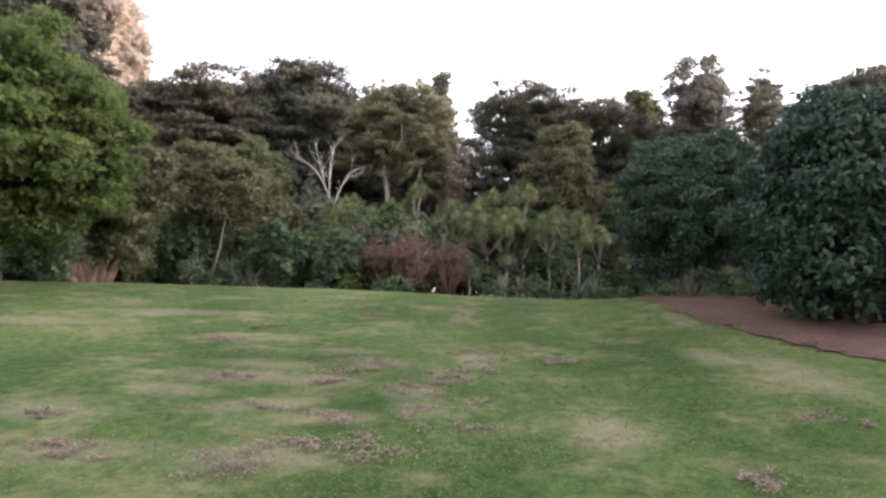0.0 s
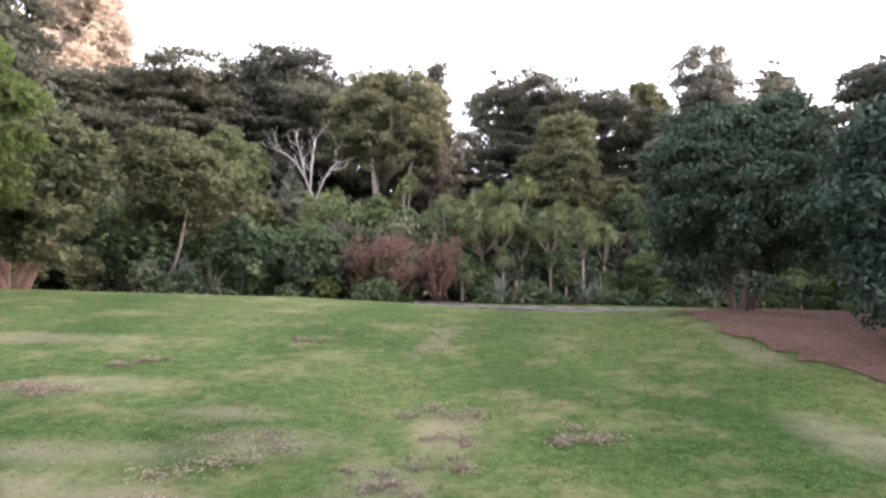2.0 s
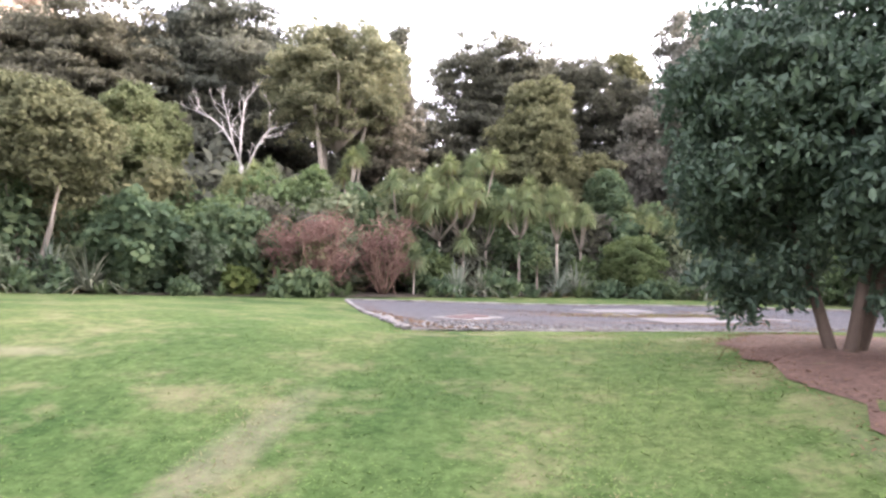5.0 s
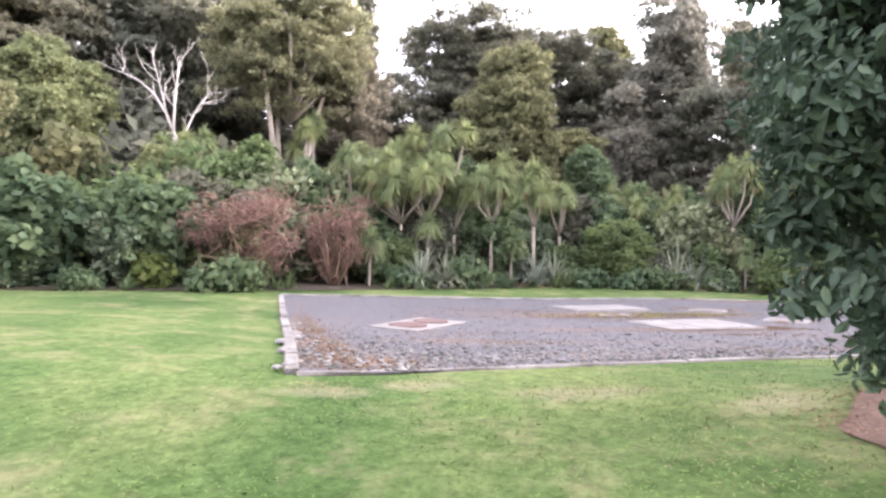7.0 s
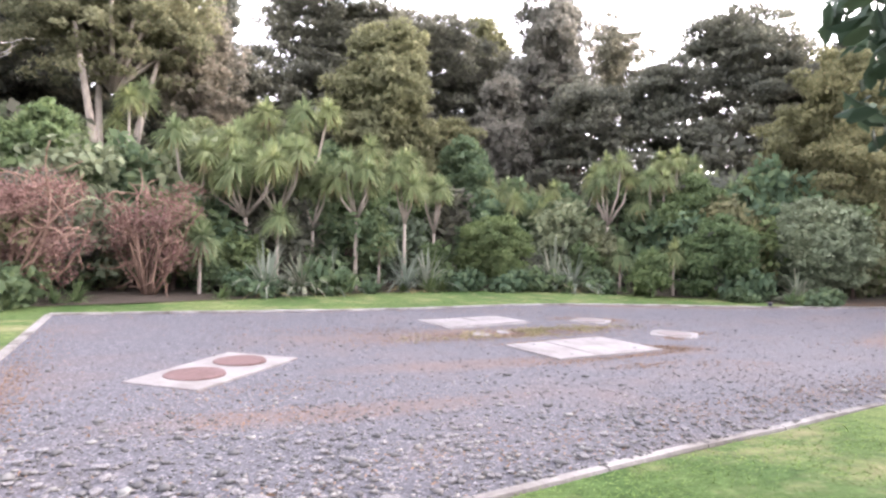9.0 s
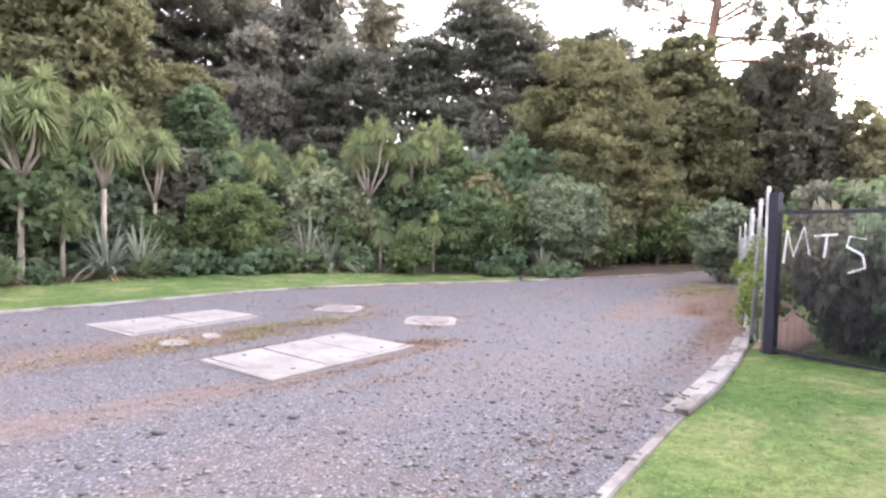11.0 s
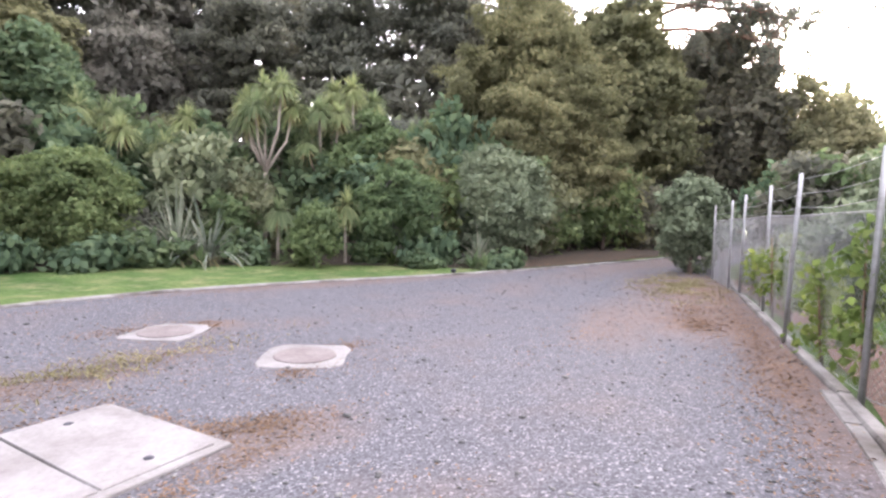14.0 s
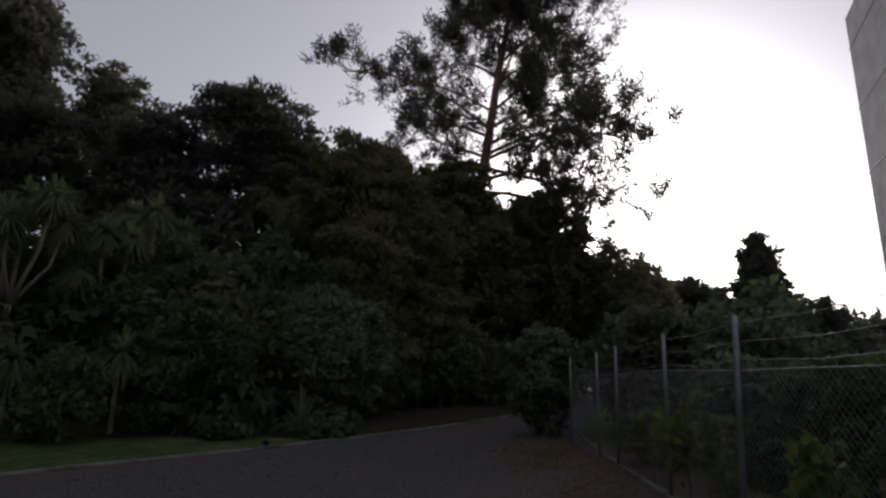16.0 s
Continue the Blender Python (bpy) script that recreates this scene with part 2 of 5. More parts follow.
FLAXMAT = leafy("flax_leaves", (0.088, 0.110, 0.090), (0.165, 0.192, 0.160), (0.36, 0.365, 0.315), 0.45, 0.4, 0.2, 1.0)
REDDISH = leafy("russet_leaves", (0.119, 0.072, 0.068), (0.170, 0.102, 0.098), (0.230, 0.153, 0.145), 0.85, 0.1, 0.15, 1.0)
PINKISH = leafy("pink_tan_foliage", (0.42, 0.35, 0.31), (0.52, 0.44, 0.4), (0.62, 0.54, 0.5), 0.8, 0.15, 0.4, 0.3)
TAN = leafy("tan_olive_foliage", (0.149, 0.147, 0.094), (0.230, 0.224, 0.144), (0.345, 0.328, 0.218), 0.7, 0.2, 0.4, 0.5)
LIME = leafy("lime_green_leaves", (0.062, 0.09, 0.034), (0.112, 0.152, 0.056), (0.21, 0.245, 0.098), 0.6, 0.25, 0.35, 0.6)
GUM = leafy("grey_brown_foliage", (0.13, 0.122, 0.108), (0.2, 0.188, 0.168), (0.29, 0.272, 0.245), 0.75, 0.2, 0.4, 0.4)
VINE = leafy("lime_vine_leaves", (0.07, 0.105, 0.03), (0.125, 0.178, 0.055), (0.24, 0.28, 0.095), 0.5, 0.3, 0.35, 1.5)
CLADDING = grainy("grey_wall_panel", (0.540, 0.522, 0.558), (0.648, 0.630, 0.666), 10, 0.7, 0.05)
WHITEWALL = grainy("pale_far_wall", (0.6, 0.6, 0.62), (0.7, 0.7, 0.72), 4, 0.8, 0.0)
CHALK, _n, _l, _b = material("white_spray_paint", 0.8, 0.2)
_b.inputs["Base Color"].default_value = (0.5, 0.49, 0.5, 1)

DULLIRON = grainy("worn_iron_lid", (0.086, 0.073, 0.073), (0.146, 0.125, 0.120), 24, 0.75, 0.4, big=3.0, dist=0.004)

# ---- ground shape ----
# x, y, height: a lawn that climbs from the start to a level yard
CTRL = np.array([
    (0, 0, -1.0), (0.3, 2, -0.83), (0.9, 4.7, -0.62), (1.4, 6.9, -0.42), (1.9, 8.8, -0.17), (2.5, 10.6, 0.07), (3, 12.0, 0.22), (5, 12.9, 0.28), (1.2, 12.6, 0.27), (8, 13.4, 0.22),
    (-8, 0, -0.9), (-8, 8, 0.0), (-7, 12, 0.44), (-12, 14, 0.5), (-6, 14.5, 0.44), (-1.2, 13.6, 0.36), (-8, 20, 0.24), (-5, 24, 0.14), (-3, 18, 0.3), (-17, 14, 0.48), (-18, 24, 0.25),
    (8, 0, -0.9), (6, 5, -0.2), (4.7, 8, 0.0), (4.6, 10.4, 0.33), (7, 10, 0.3), (13, 12, 0.15), (10.6, 14.9, 0.13), (15, 16.3, 0.12), (20, 12, 0.0), (1.3, 13.7, 0.23), (-0.8, 23.5, 0.12),
    (1.7, 17.5, 0.03), (5, 15, 0.09), (4, 20, -0.05), (9, 18, -0.07), (9.5, 22, -0.1), (14, 17.4, -0.04), (18, 20, -0.04), (8, 25, -0.05),
    (20, 23, -0.03), (28, 23, 0.03), (40, 24, 0.1), (12, 31, 0.1), (0, 31, 0.25), (24, 32, 0.1), (0, -12, -1.8), (-20, -12, -1.8),
    (20, -12, -1.8), (-35, 10, 0), (-30, 40, 0.3), (30, 45, 0.2), (50, 0, 0), (0, 60, 0.3)])


def kernel(d):
    return np.where(d > 1e-9, d * d * np.log(np.maximum(d, 1e-9)), 0.0)


_d = np.hypot(CTRL[:, None, 0] - CTRL[None, :, 0], CTRL[:, None, 1] - CTRL[None, :, 1])
_p = np.c_[np.ones(len(CTRL)), CTRL[:, :2]]
_a = np.block([[kernel(_d) + np.eye(len(CTRL)) * 0.6, _p], [_p.T, np.zeros((3, 3))]])
WEIGHT = np.linalg.solve(_a, np.r_[CTRL[:, 2], 0, 0, 0])


def height(x, y):
    """Ground height, for numbers or arrays."""
    x, y = np.asarray(x, float), np.asarray(y, float)
    cx, cy = np.clip(x, -34, 48), np.clip(y, -12, 58)
    d = np.hypot(cx[..., None] - CTRL[:, 0], cy[..., None] - CTRL[:, 1])
    return kernel(d) @ WEIGHT[:-3] + WEIGHT[-3] + WEIGHT[-2] * cx + WEIGHT[-1] * cy


def hz(x, y):
    return float(height(x, y))


# ---- mesh helpers ----
def part(name, verts, faces, mat, parent=None, label="", smooth=False):
    """One mesh object, under a thing or on its own."""
    me = bpy.data.meshes.new(name)
    verts = np.asarray(verts, dtype=np.float32).reshape(-1, 3)
    if isinstance(faces, np.ndarray):
        k = faces.shape[1]
        me.vertices.add(len(verts))
        me.vertices.foreach_set("co", verts.ravel())
        me.loops.add(faces.size)
        me.loops.foreach_set("vertex_index", faces.astype(np.int32).ravel())
        me.polygons.add(len(faces))
        me.polygons.foreach_set("loop_start", np.arange(0, faces.size, k, dtype=np.int32))
        me.update(calc_edges=True)
    else:
        me.from_pydata(verts.tolist(), [], faces)
    if smooth:
        me.polygons.foreach_set("use_smooth", np.ones(len(me.polygons), dtype=bool))
    me.materials.append(mat)
    ob = new(name, me)
    if parent:
        ob.parent = parent
    if label:
        ob["label"] = label
    return ob


def thing(name, x, y, z=None, label="", category="", group="", turn=0.0):
    ob = new(name)
    ob.empty_display_size = 0.2
    ob.matrix_basis = pose(x, y, hz(x, y) if z is None else z, 0, 0, turn)
    return tagged(ob, label, category, group)


def tubes(paths, sides=6):
    """Tapered round limbs: each path is a list of (point, radius)."""
    V, F, o = [], [], 0
    for path in paths:
        pts = [Vector(p) for p, _ in path]
        for i, (p, (_, r)) in enumerate(zip(pts, path)):
            d = (pts[min(i + 1, len(pts) - 1)] - pts[max(i - 1, 0)]).normalized()
            u = d.cross(Vector((0.3, 1, 0.1))).normalized()
            w = d.cross(u)
            for k in range(sides):
                a = 2 * math.pi * k / sides
                V.append(p + (u * math.cos(a) + w * math.sin(a)) * r)
        for i in range(len(pts) - 1):
            for k in range(sides):
                a, b2 = o + i * sides + k, o + i * sides + (k + 1) % sides
                F.append((a, b2, b2 + sides, a + sides))
        F.append(tuple(o + (len(pts) - 1) * sides + k for k in range(sides)))
        F.append(tuple(o + k for k in reversed(range(sides))))
        o += len(pts) * sides
    return V, F


def box_mesh(sx, sy, sz, bevel=0.0, at=(0, 0, 0)):
    bm = bmesh.new()
    bmesh.ops.create_cube(bm, size=1)
    bmesh.ops.scale(bm, vec=(sx, sy, sz), verts=bm.verts)
    if bevel:
        bmesh.ops.bevel(bm, geom=bm.edges[:], offset=bevel, segments=2, affect="EDGES")
    bmesh.ops.translate(bm, vec=at, verts=bm.verts)
    V = [v.co.copy() for v in bm.verts]
    F = [tuple(v.index for v in f.verts) for f in bm.faces]
    bm.free()
    return V, F


def unit(a):
    return a / np.maximum(np.linalg.norm(a, axis=1, keepdims=True), 1e-9)


def leaves(centres, along, normal, length, width, fold=0.15, fine=False):
    """Folded leaf blades, one quad each: base, side, tip, side. fine: pointed ovals of two halves that meet in the midrib."""
    n = len(centres)
    along = unit(along)
    side = unit(np.cross(along, normal))
    nor = np.cross(side, along)
    ln, wd = np.broadcast_to(length, n)[:, None], np.broadcast_to(width, n)[:, None]
    if fine:
        V = np.empty((n, 6, 3))
        V[:, 0] = centres - along * ln / 2
        V[:, 3] = centres + along * ln / 2 - nor * ln * 0.18
        for k, sg, f in ((1, 1, -0.2), (2, 1, 0.2), (4, -1, 0.2), (5, -1, -0.2)):
            V[:, k] = centres + along * ln * f + side * sg * wd * 0.46 + nor * (wd * fold - ln * 0.06 * (f > 0))
        F = np.arange(n)[:, None, None] * 6 + np.array([(0, 1, 2, 3), (0, 3, 4, 5)])[None]
        return V.reshape(-1, 3), F.reshape(-1, 4)
    V = np.empty((n, 4, 3))
    V[:, 0] = centres - along * ln / 2
    V[:, 2] = centres + along * ln / 2 - nor * ln * 0.12
    V[:, 1] = centres + side * wd / 2 + nor * wd * fold
    V[:, 3] = centres - side * wd / 2 + nor * wd * fold
    return V.reshape(-1, 3), np.arange(4 * n).reshape(-1, 4)


def foliage(rng, blobs, size, clump=0.35, cover=0.9, flat=0.7, droop=0.2, aspect=0.5, shell=0.85, dense=0.6, fine=False):
    """Leaves over rounded tufts, the tufts over larger masses (x, y, z, rx, ry, rz), with gaps between them."""
    cc, cd = [], []
    for bx, by, bz, rx, ry, rz in blobs:
        area = 4 * math.pi * ((rx * ry) ** 1.6 / 3 + (rx * rz) ** 1.6 / 3 + (ry * rz) ** 1.6 / 3) ** (1 / 1.6)
        k = max(5, int(area * dense / clump ** 2))
        d = unit(rng.normal(size=(k, 3)) + np.array([0, 0, 0.25]))
        r = np.clip(1 - np.abs(rng.normal(0, 1 - shell, k)) + 0.12 * rng.normal(size=k), 0.15, 1.25)
        cc.append(np.array([bx, by, bz]) + d * r[:, None] * np.array([rx, ry, rz]))
        cd.append(d)
    cc, cd = np.concatenate(cc), np.concatenate(cd)
    rad = clump * rng.uniform(0.4, 1.5, len(cc))
    count = np.maximum(4, cover * 2 * math.pi * rad ** 2 / (0.25 * size ** 2)).astype(int)
    idx = np.repeat(np.arange(len(cc)), count)
    n = len(idx)
    o = unit(rng.normal(size=(n, 3)) + cd[idx] * 0.5 + np.array([0, 0, 0.35]))
    squash = np.array([1, 1, flat])
    pos = cc[idx] + o * squash * (rad[idx] * rng.uniform(0.4, 1.3, n))[:, None]
    nor = unit(o / squash + cd[idx] * 0.3 + rng.normal(0, 0.5, (n, 3)))
    al = o * 0.45 + rng.normal(0, 0.75, (n, 3)) - np.array([0, 0, droop])
    ln = size * rng.uniform(0.65, 1.35, n)
    return leaves(pos, al, nor, ln, ln * aspect, fine=fine)


def straps(rng, n, origin, length, width, lift=(-0.4, 1.2), sag=0.5, segs=3, base=0.02):
    """Sword-shaped leaves that spring from one point and arch over."""
    az = rng.uniform(0, 2 * math.pi, n)
    el = np.arcsin(rng.uniform(math.sin(lift[0]), math.sin(lift[1]), n))
    d = np.c_[np.cos(az) * np.cos(el), np.sin(az) * np.cos(el), np.sin(el)]
    ln = length * rng.uniform(0.7, 1.15, n)
    sd = np.c_[-np.sin(az), np.cos(az), np.zeros(n)]
    V = np.empty((n, segs + 1, 2, 3))
    for i in range(segs + 1):
        f = i / segs
        c = np.asarray(origin) + d * (base + ln * f)[:, None]
        c[:, 2] -= sag * ln * f * f * np.abs(np.cos(el))
        w = width * (1 - f) ** 0.6 * (0.6 + 0.4 * min(1, 3 * f)) + 0.004
        V[:, i, 0], V[:, i, 1] = c - sd * w / 2, c + sd * w / 2
    q = []
    for i in range(segs):
        q.append(np.array([2 * i, 2 * i + 1, 2 * i + 3, 2 * i + 2]))
    F = (np.arange(n)[:, None, None] * (2 * (segs + 1)) + np.array(q)[None]).reshape(-1, 4)
    return V.reshape(-1, 3), F


def merged(chunks):
    V, F, o = [], [], 0
    for v, f in chunks:
        V.append(np.asarray(v))
        F.append(f + o)
        o += len(v)
    return np.concatenate(V), np.concatenate(F)


def inside(poly, x, y):
    """Which points lie inside a polygon."""
    p = np.asarray(poly)
    x, y = np.asarray(x), np.asarray(y)
    res = np.zeros(x.shape, bool)
    j = len(p) - 1
    for i in range(len(p)):
        (xi, yi), (xj, yj) = p[i], p[j]
        cross = ((yi > y) != (yj > y)) & (x < (xj - xi) * (y - yi) / (yj - yi + 1e-12) + xi)
        res ^= cross
        j = i
    return res


def along_line(line, step):
    """Points at even steps along a line, rounded through its corners."""
    p = np.asarray(line, float)
    seg = np.hypot(*(p[1:] - p[:-1]).T)
    s = np.r_[0, np.cumsum(seg)]
    t = np.linspace(0, s[-1], max(2, int(round(s[-1] / step)) + 1))
    q = np.c_[np.interp(t, s, p[:, 0]), np.interp(t, s, p[:, 1])]
    for _ in range(3):
        q[1:-1] = 0.25 * q[:-2] + 0.5 * q[1:-1] + 0.25 * q[2:]
    return q


# ---- the plan ----
NEAR_EDGE = [(1.3, 13.25), (1.85, 13.26), (2.6, 13.54), (3.65, 13.88), (4.6, 14.1), (5.6, 14.29), (6.57, 14.5), (7.5, 14.7), (8.4, 14.89), (9.2, 14.99), (10.4, 15.25), (11.5, 15.55), (12.4, 15.84), (13.3, 16.16), (15.5, 16.98), (18.2, 17.85), (20.8, 18.7), (24, 19.5), (30, 20.0), (44, 20.9)]
FAR_EDGE = [(-0.64, 22.5), (2.7, 23.4), (5.05, 23.75), (7.1, 24.4), (9.3, 25.05), (12, 25.1), (14.2, 24.55), (16.2, 24.0), (18.2, 23.3), (21.6, 22.6), (25.8, 21.95), (30, 21.9), (44, 23.4)]
BED_EDGE = [(-30, 10), (-17, 17.5), (-12.5, 20.8), (-8, 22.3), (-3.5, 23.0), (-0.5, 24.2), (2.77, 26.0), (6.0, 27.9), (9.2, 28.8), (12, 29), (15.7, 27.4), (17.5, 25.9), (18.3, 24.5), (19.3, 23.6), (22.5, 22.85), (30, 22.3), (44, 24.0)]
near, far = along_line(NEAR_EDGE, 0.3), along_line(FAR_EDGE, 0.3)
PAD = np.concatenate([near, far[::-1]])
MULCH = [(4.6, 4.4), (4.35, 6), (4.15, 7.5), (3.98, 8.8), (3.92, 9.7), (3.98, 10.6), (4.2, 11.6), (4.7, 12.3), (5.6, 12.7), (7.5, 12.2), (10, 9), (10, 3), (6, 2.5)]
MULCH = along_line(MULCH + MULCH[:1], 0.2)[:-1]
MULCH = MULCH + np.random.default_rng(8).normal(0, 0.07, MULCH.shape)

# one ground sheet, finer where the walk goes, to the horizon
gx = np.r_[-1500, -600, -250, -120, -70, -45, np.arange(-30, 46, 0.3), 55, 80, 130, 250, 600, 1500]
gy = np.r_[-1500, -600, -250, -120, -60, -30, np.arange(-14, 46, 0.3), 55, 80, 130, 250, 600, 1500]
X, Y = np.meshgrid(gx, gy)


def well_inside(poly, x, y, r):
    return inside(poly, x + r, y) & inside(poly, x - r, y) & inside(poly, x, y + r) & inside(poly, x, y - r)


Z = height(X, Y) - 0.08 * well_inside(PAD, X, Y, 0.45) - 0.05 * well_inside(MULCH, X, Y, 0.45)
Z = Z + 0.01 * np.sin(X * 2.3 + 1.7 * np.sin(Y * 1.1)) * np.cos(Y * 1.9)
nx, ny = len(gx), len(gy)
ii = (np.arange(ny - 1)[:, None] * nx + np.arange(nx - 1)[None]).ravel()
ground = part("ground", np.c_[X.ravel(), Y.ravel(), Z.ravel()], np.c_[ii, ii + 1, ii + nx + 1, ii + nx], LAWN, smooth=True)
tagged(ground, "sloping mown lawn with dry straw-coloured patches", "lawn", kind="structure")


def sheet(name, poly, lift, mat, step, label, category):
    """A surface laid on the ground inside an outline, with a fine grid."""
    p = np.asarray(poly)
    bm = bmesh.new()
    f = bm.faces.new([bm.verts.new((*q, 0)) for q in p])
    for axis in (0, 1):
        lo, hi = p[:, axis].min(), p[:, axis].max()
        for c in np.arange(lo + step, hi, step):
            co, no = [0, 0, 0], [0, 0, 0]
            co[axis], no[axis] = c, 1
            bmesh.ops.bisect_plane(bm, geom=bm.verts[:] + bm.edges[:] + bm.faces[:], plane_co=co, plane_no=no)
    bm.verts.index_update()
    xy = np.array([v.co[:2] for v in bm.verts])
    V = np.c_[xy, height(xy[:, 0], xy[:, 1]) + lift]
    F = [tuple(v.index for v in q.verts) for q in bm.faces]
    bm.free()
    ob = part(name, V, F, mat, smooth=True)
    return tagged(ob, label, category, kind="structure")


yard = sheet("yard", PAD, 0.02, GRAVEL, 1.0, "wide grey gravel yard and drive strewn with rusty needles", "gravel yard")
sheet("mulch_bed", MULCH, 0.018, SOIL, 1.0, "brown bark mulch bed under the clipped shrubs", "mulch bed")
sheet("fence_strip", [(11.5, 15.5), (12.4, 15.68), (13.6, 16.02), (15.5, 16.72), (18, 17.65), (20.8, 18.72), (21, 18.3), (18.2, 17.2), (15.8, 16.2), (13.7, 15.5), (12.5, 15.12), (11.55, 15.1)], 0.012, SOIL, 1.0, "brown soil and litter under the wire fence", "soil strip")
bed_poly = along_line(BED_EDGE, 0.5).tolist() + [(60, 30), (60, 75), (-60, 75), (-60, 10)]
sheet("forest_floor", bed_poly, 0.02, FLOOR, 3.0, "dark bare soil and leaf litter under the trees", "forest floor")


def kerb(name, line, width, rise, length, label, mat=KERB, sink=0.12):
    """A kerb of separate stones laid end to end along a line."""
    q = along_line(line, length)
    ob = new(name)
    tagged(ob, label, "kerb", kind="structure")
    rng = np.random.default_rng(5)
    for a, b2 in zip(q[:-1], q[1:]):
        d = (b2 - a) / np.linalg.norm(b2 - a)
        nrm = np.array([-d[1], d[0]]) * width / 2
        a2, b3 = a + d * 0.006, b2 - d * 0.006
        za, zb = hz(*a) + rise + rng.normal(0, 0.004), hz(*b2) + rise + rng.normal(0, 0.004)
        V = []
        for p, z in ((a2, za), (b3, zb)):
            for s, dz in ((1.0, -sink - rise), (1.0, -0.02), (0.8, 0), (-0.8, 0), (-1.0, -0.02), (-1.0, -sink - rise)):
                V.append((*(p + nrm * s), z + dz))
        F = [(k, k + 1, k + 7, k + 6) for k in range(5)] + [(5, 4, 3, 2, 1, 0), (6, 7, 8, 9, 10, 11)]
        part("kerb_stone", V, F, mat, ob)
    return ob


kerb("kerb_near", [p for p in NEAR_EDGE if 8.3 < p[0] < 25], 0.1, 0.055, 0.95, "pale concrete kerb between the lawn and gravel")
kerb("kerb_sunken", [p for p in NEAR_EDGE if p[0] < 8.5], 0.07, 0.024, 0.9, "sunken concrete edging almost hidden by the lawn")
kerb("kerb_channel", [(8.38, 14.995), (9.18, 15.1), (10.37, 15.36), (11.46, 15.655), (12.2, 15.88)], 0.11, 0.03, 0.8, "flat concrete channel stones beside the kerb")
kerb("kerb_far", FAR_EDGE, 0.14, 0.06, 0.95, "weathered concrete kerb along the far grass strip")
kerb("kerb_side", [(1.27, 13.27), (0.99, 14.8), (0.42, 17.4), (-0.64, 22.5)], 0.12, 0.04, 0.8, "crumbling pale concrete edging beside the lawn")


# ---- yard covers ----
def slab(name, corners, lift, label, category):
    z = [hz(*c) + lift + 0.02 for c in corners]
    c = np.array(corners)
    mid = c.mean(0)
    ob = thing(name, mid[0], mid[1], float(np.mean(z)), label, category)
    return ob, c - mid, np.array(z) - np.mean(z)


def prism(c, z, depth, edge=0.012):
    """A flat stone with chamfered upper edges on an outline."""
    n = len(c)
    m = c.mean(0)
    inner = c + (m - c) / np.linalg.norm(m - c, axis=1, keepdims=True) * edge
    V = [(*c[i], z[i] - depth) for i in range(n)] + [(*c[i], z[i] - edge * 0.6) for i in range(n)] + [(*inner[i], z[i]) for i in range(n)]
    F = [(i, (i + 1) % n, n + (i + 1) % n, n + i) for i in range(n)] + [(n + i, n + (i + 1) % n, 2 * n + (i + 1) % n, 2 * n + i) for i in range(n)] + [tuple(range(2 * n, 3 * n))]
    return V, F


def disc(cx, cy, r, z, depth, n=28):
    a = np.linspace(0, 2 * math.pi, n, endpoint=False)
    c = np.c_[cx + r * np.cos(a), cy + r * np.sin(a)]
    return prism(c, np.full(n, z), depth, 0.01)


s1, c, z = slab("double_manhole_slab", [(1.65, 17.34), (2.37, 16.92), (3.35, 18.6), (2.5, 19.05)], 0.02, "white concrete slab with two round rust-brown lids", "manhole cover")
part("concrete_top", *prism(c, z, 0.14), CONCRETE, s1)
ax = ((c[2] + c[3]) - (c[0] + c[1])) / 2
for f in (-0.22, 0.22):
    part("round_lid", *disc(ax[0] * f, ax[1] * f, 0.3, 0.02 + f * float(z[2] + z[3] - z[0] - z[1]) / 2, 0.05), IRON, s1, "round rust-brown iron lid", smooth=False)


def vault(name, corners, lift, label, panels=2):
    """A pair of concrete covers in a frame, with lifting holes."""
    ob, c, z = slab(name, corners, lift, label, "access cover")
    part("cover_frame", *prism(c, z, 0.14), CONCRETE, ob)
    m = lambda u, v: (c[0] * (1 - u) + c[3] * u) * (1 - v) + (c[1] * (1 - u) + c[2] * u) * v
    for k in range(panels):
        u0, u1 = 0.035 + 0.93 * k / panels + 0.005, 0.035 + 0.93 * (k + 1) / panels - 0.005
        q = np.array([m(u0, 0.05), m(u0, 0.95), m(u1, 0.95), m(u1, 0.05)])
        panel = part("cover_panel", *prism(q, np.full(4, 0.014 + 0.004 * (k % 2)), 0.03, 0.008), CONCRETE, ob)
        for vv in (0.18, 0.85):
            h = m((u0 + u1) / 2, vv)
            part("lifting_hole", *disc(h[0], h[1], 0.03, 0.021, 0.01, 10), BLACK, panel, "dark oval lifting hole")
    return ob


vault("access_cover", [(6.52, 19.24), (6.75, 17.95), (8.84, 18.44), (8.6, 19.74)], 0.025, "pale concrete access cover of three panels with lifting holes", 3)
vault("access_cover", [(5.9, 22.24), (6.24, 21.09), (8.26, 21.76), (7.94, 22.8)], 0.02, "pale concrete access cover lying in brown litter")


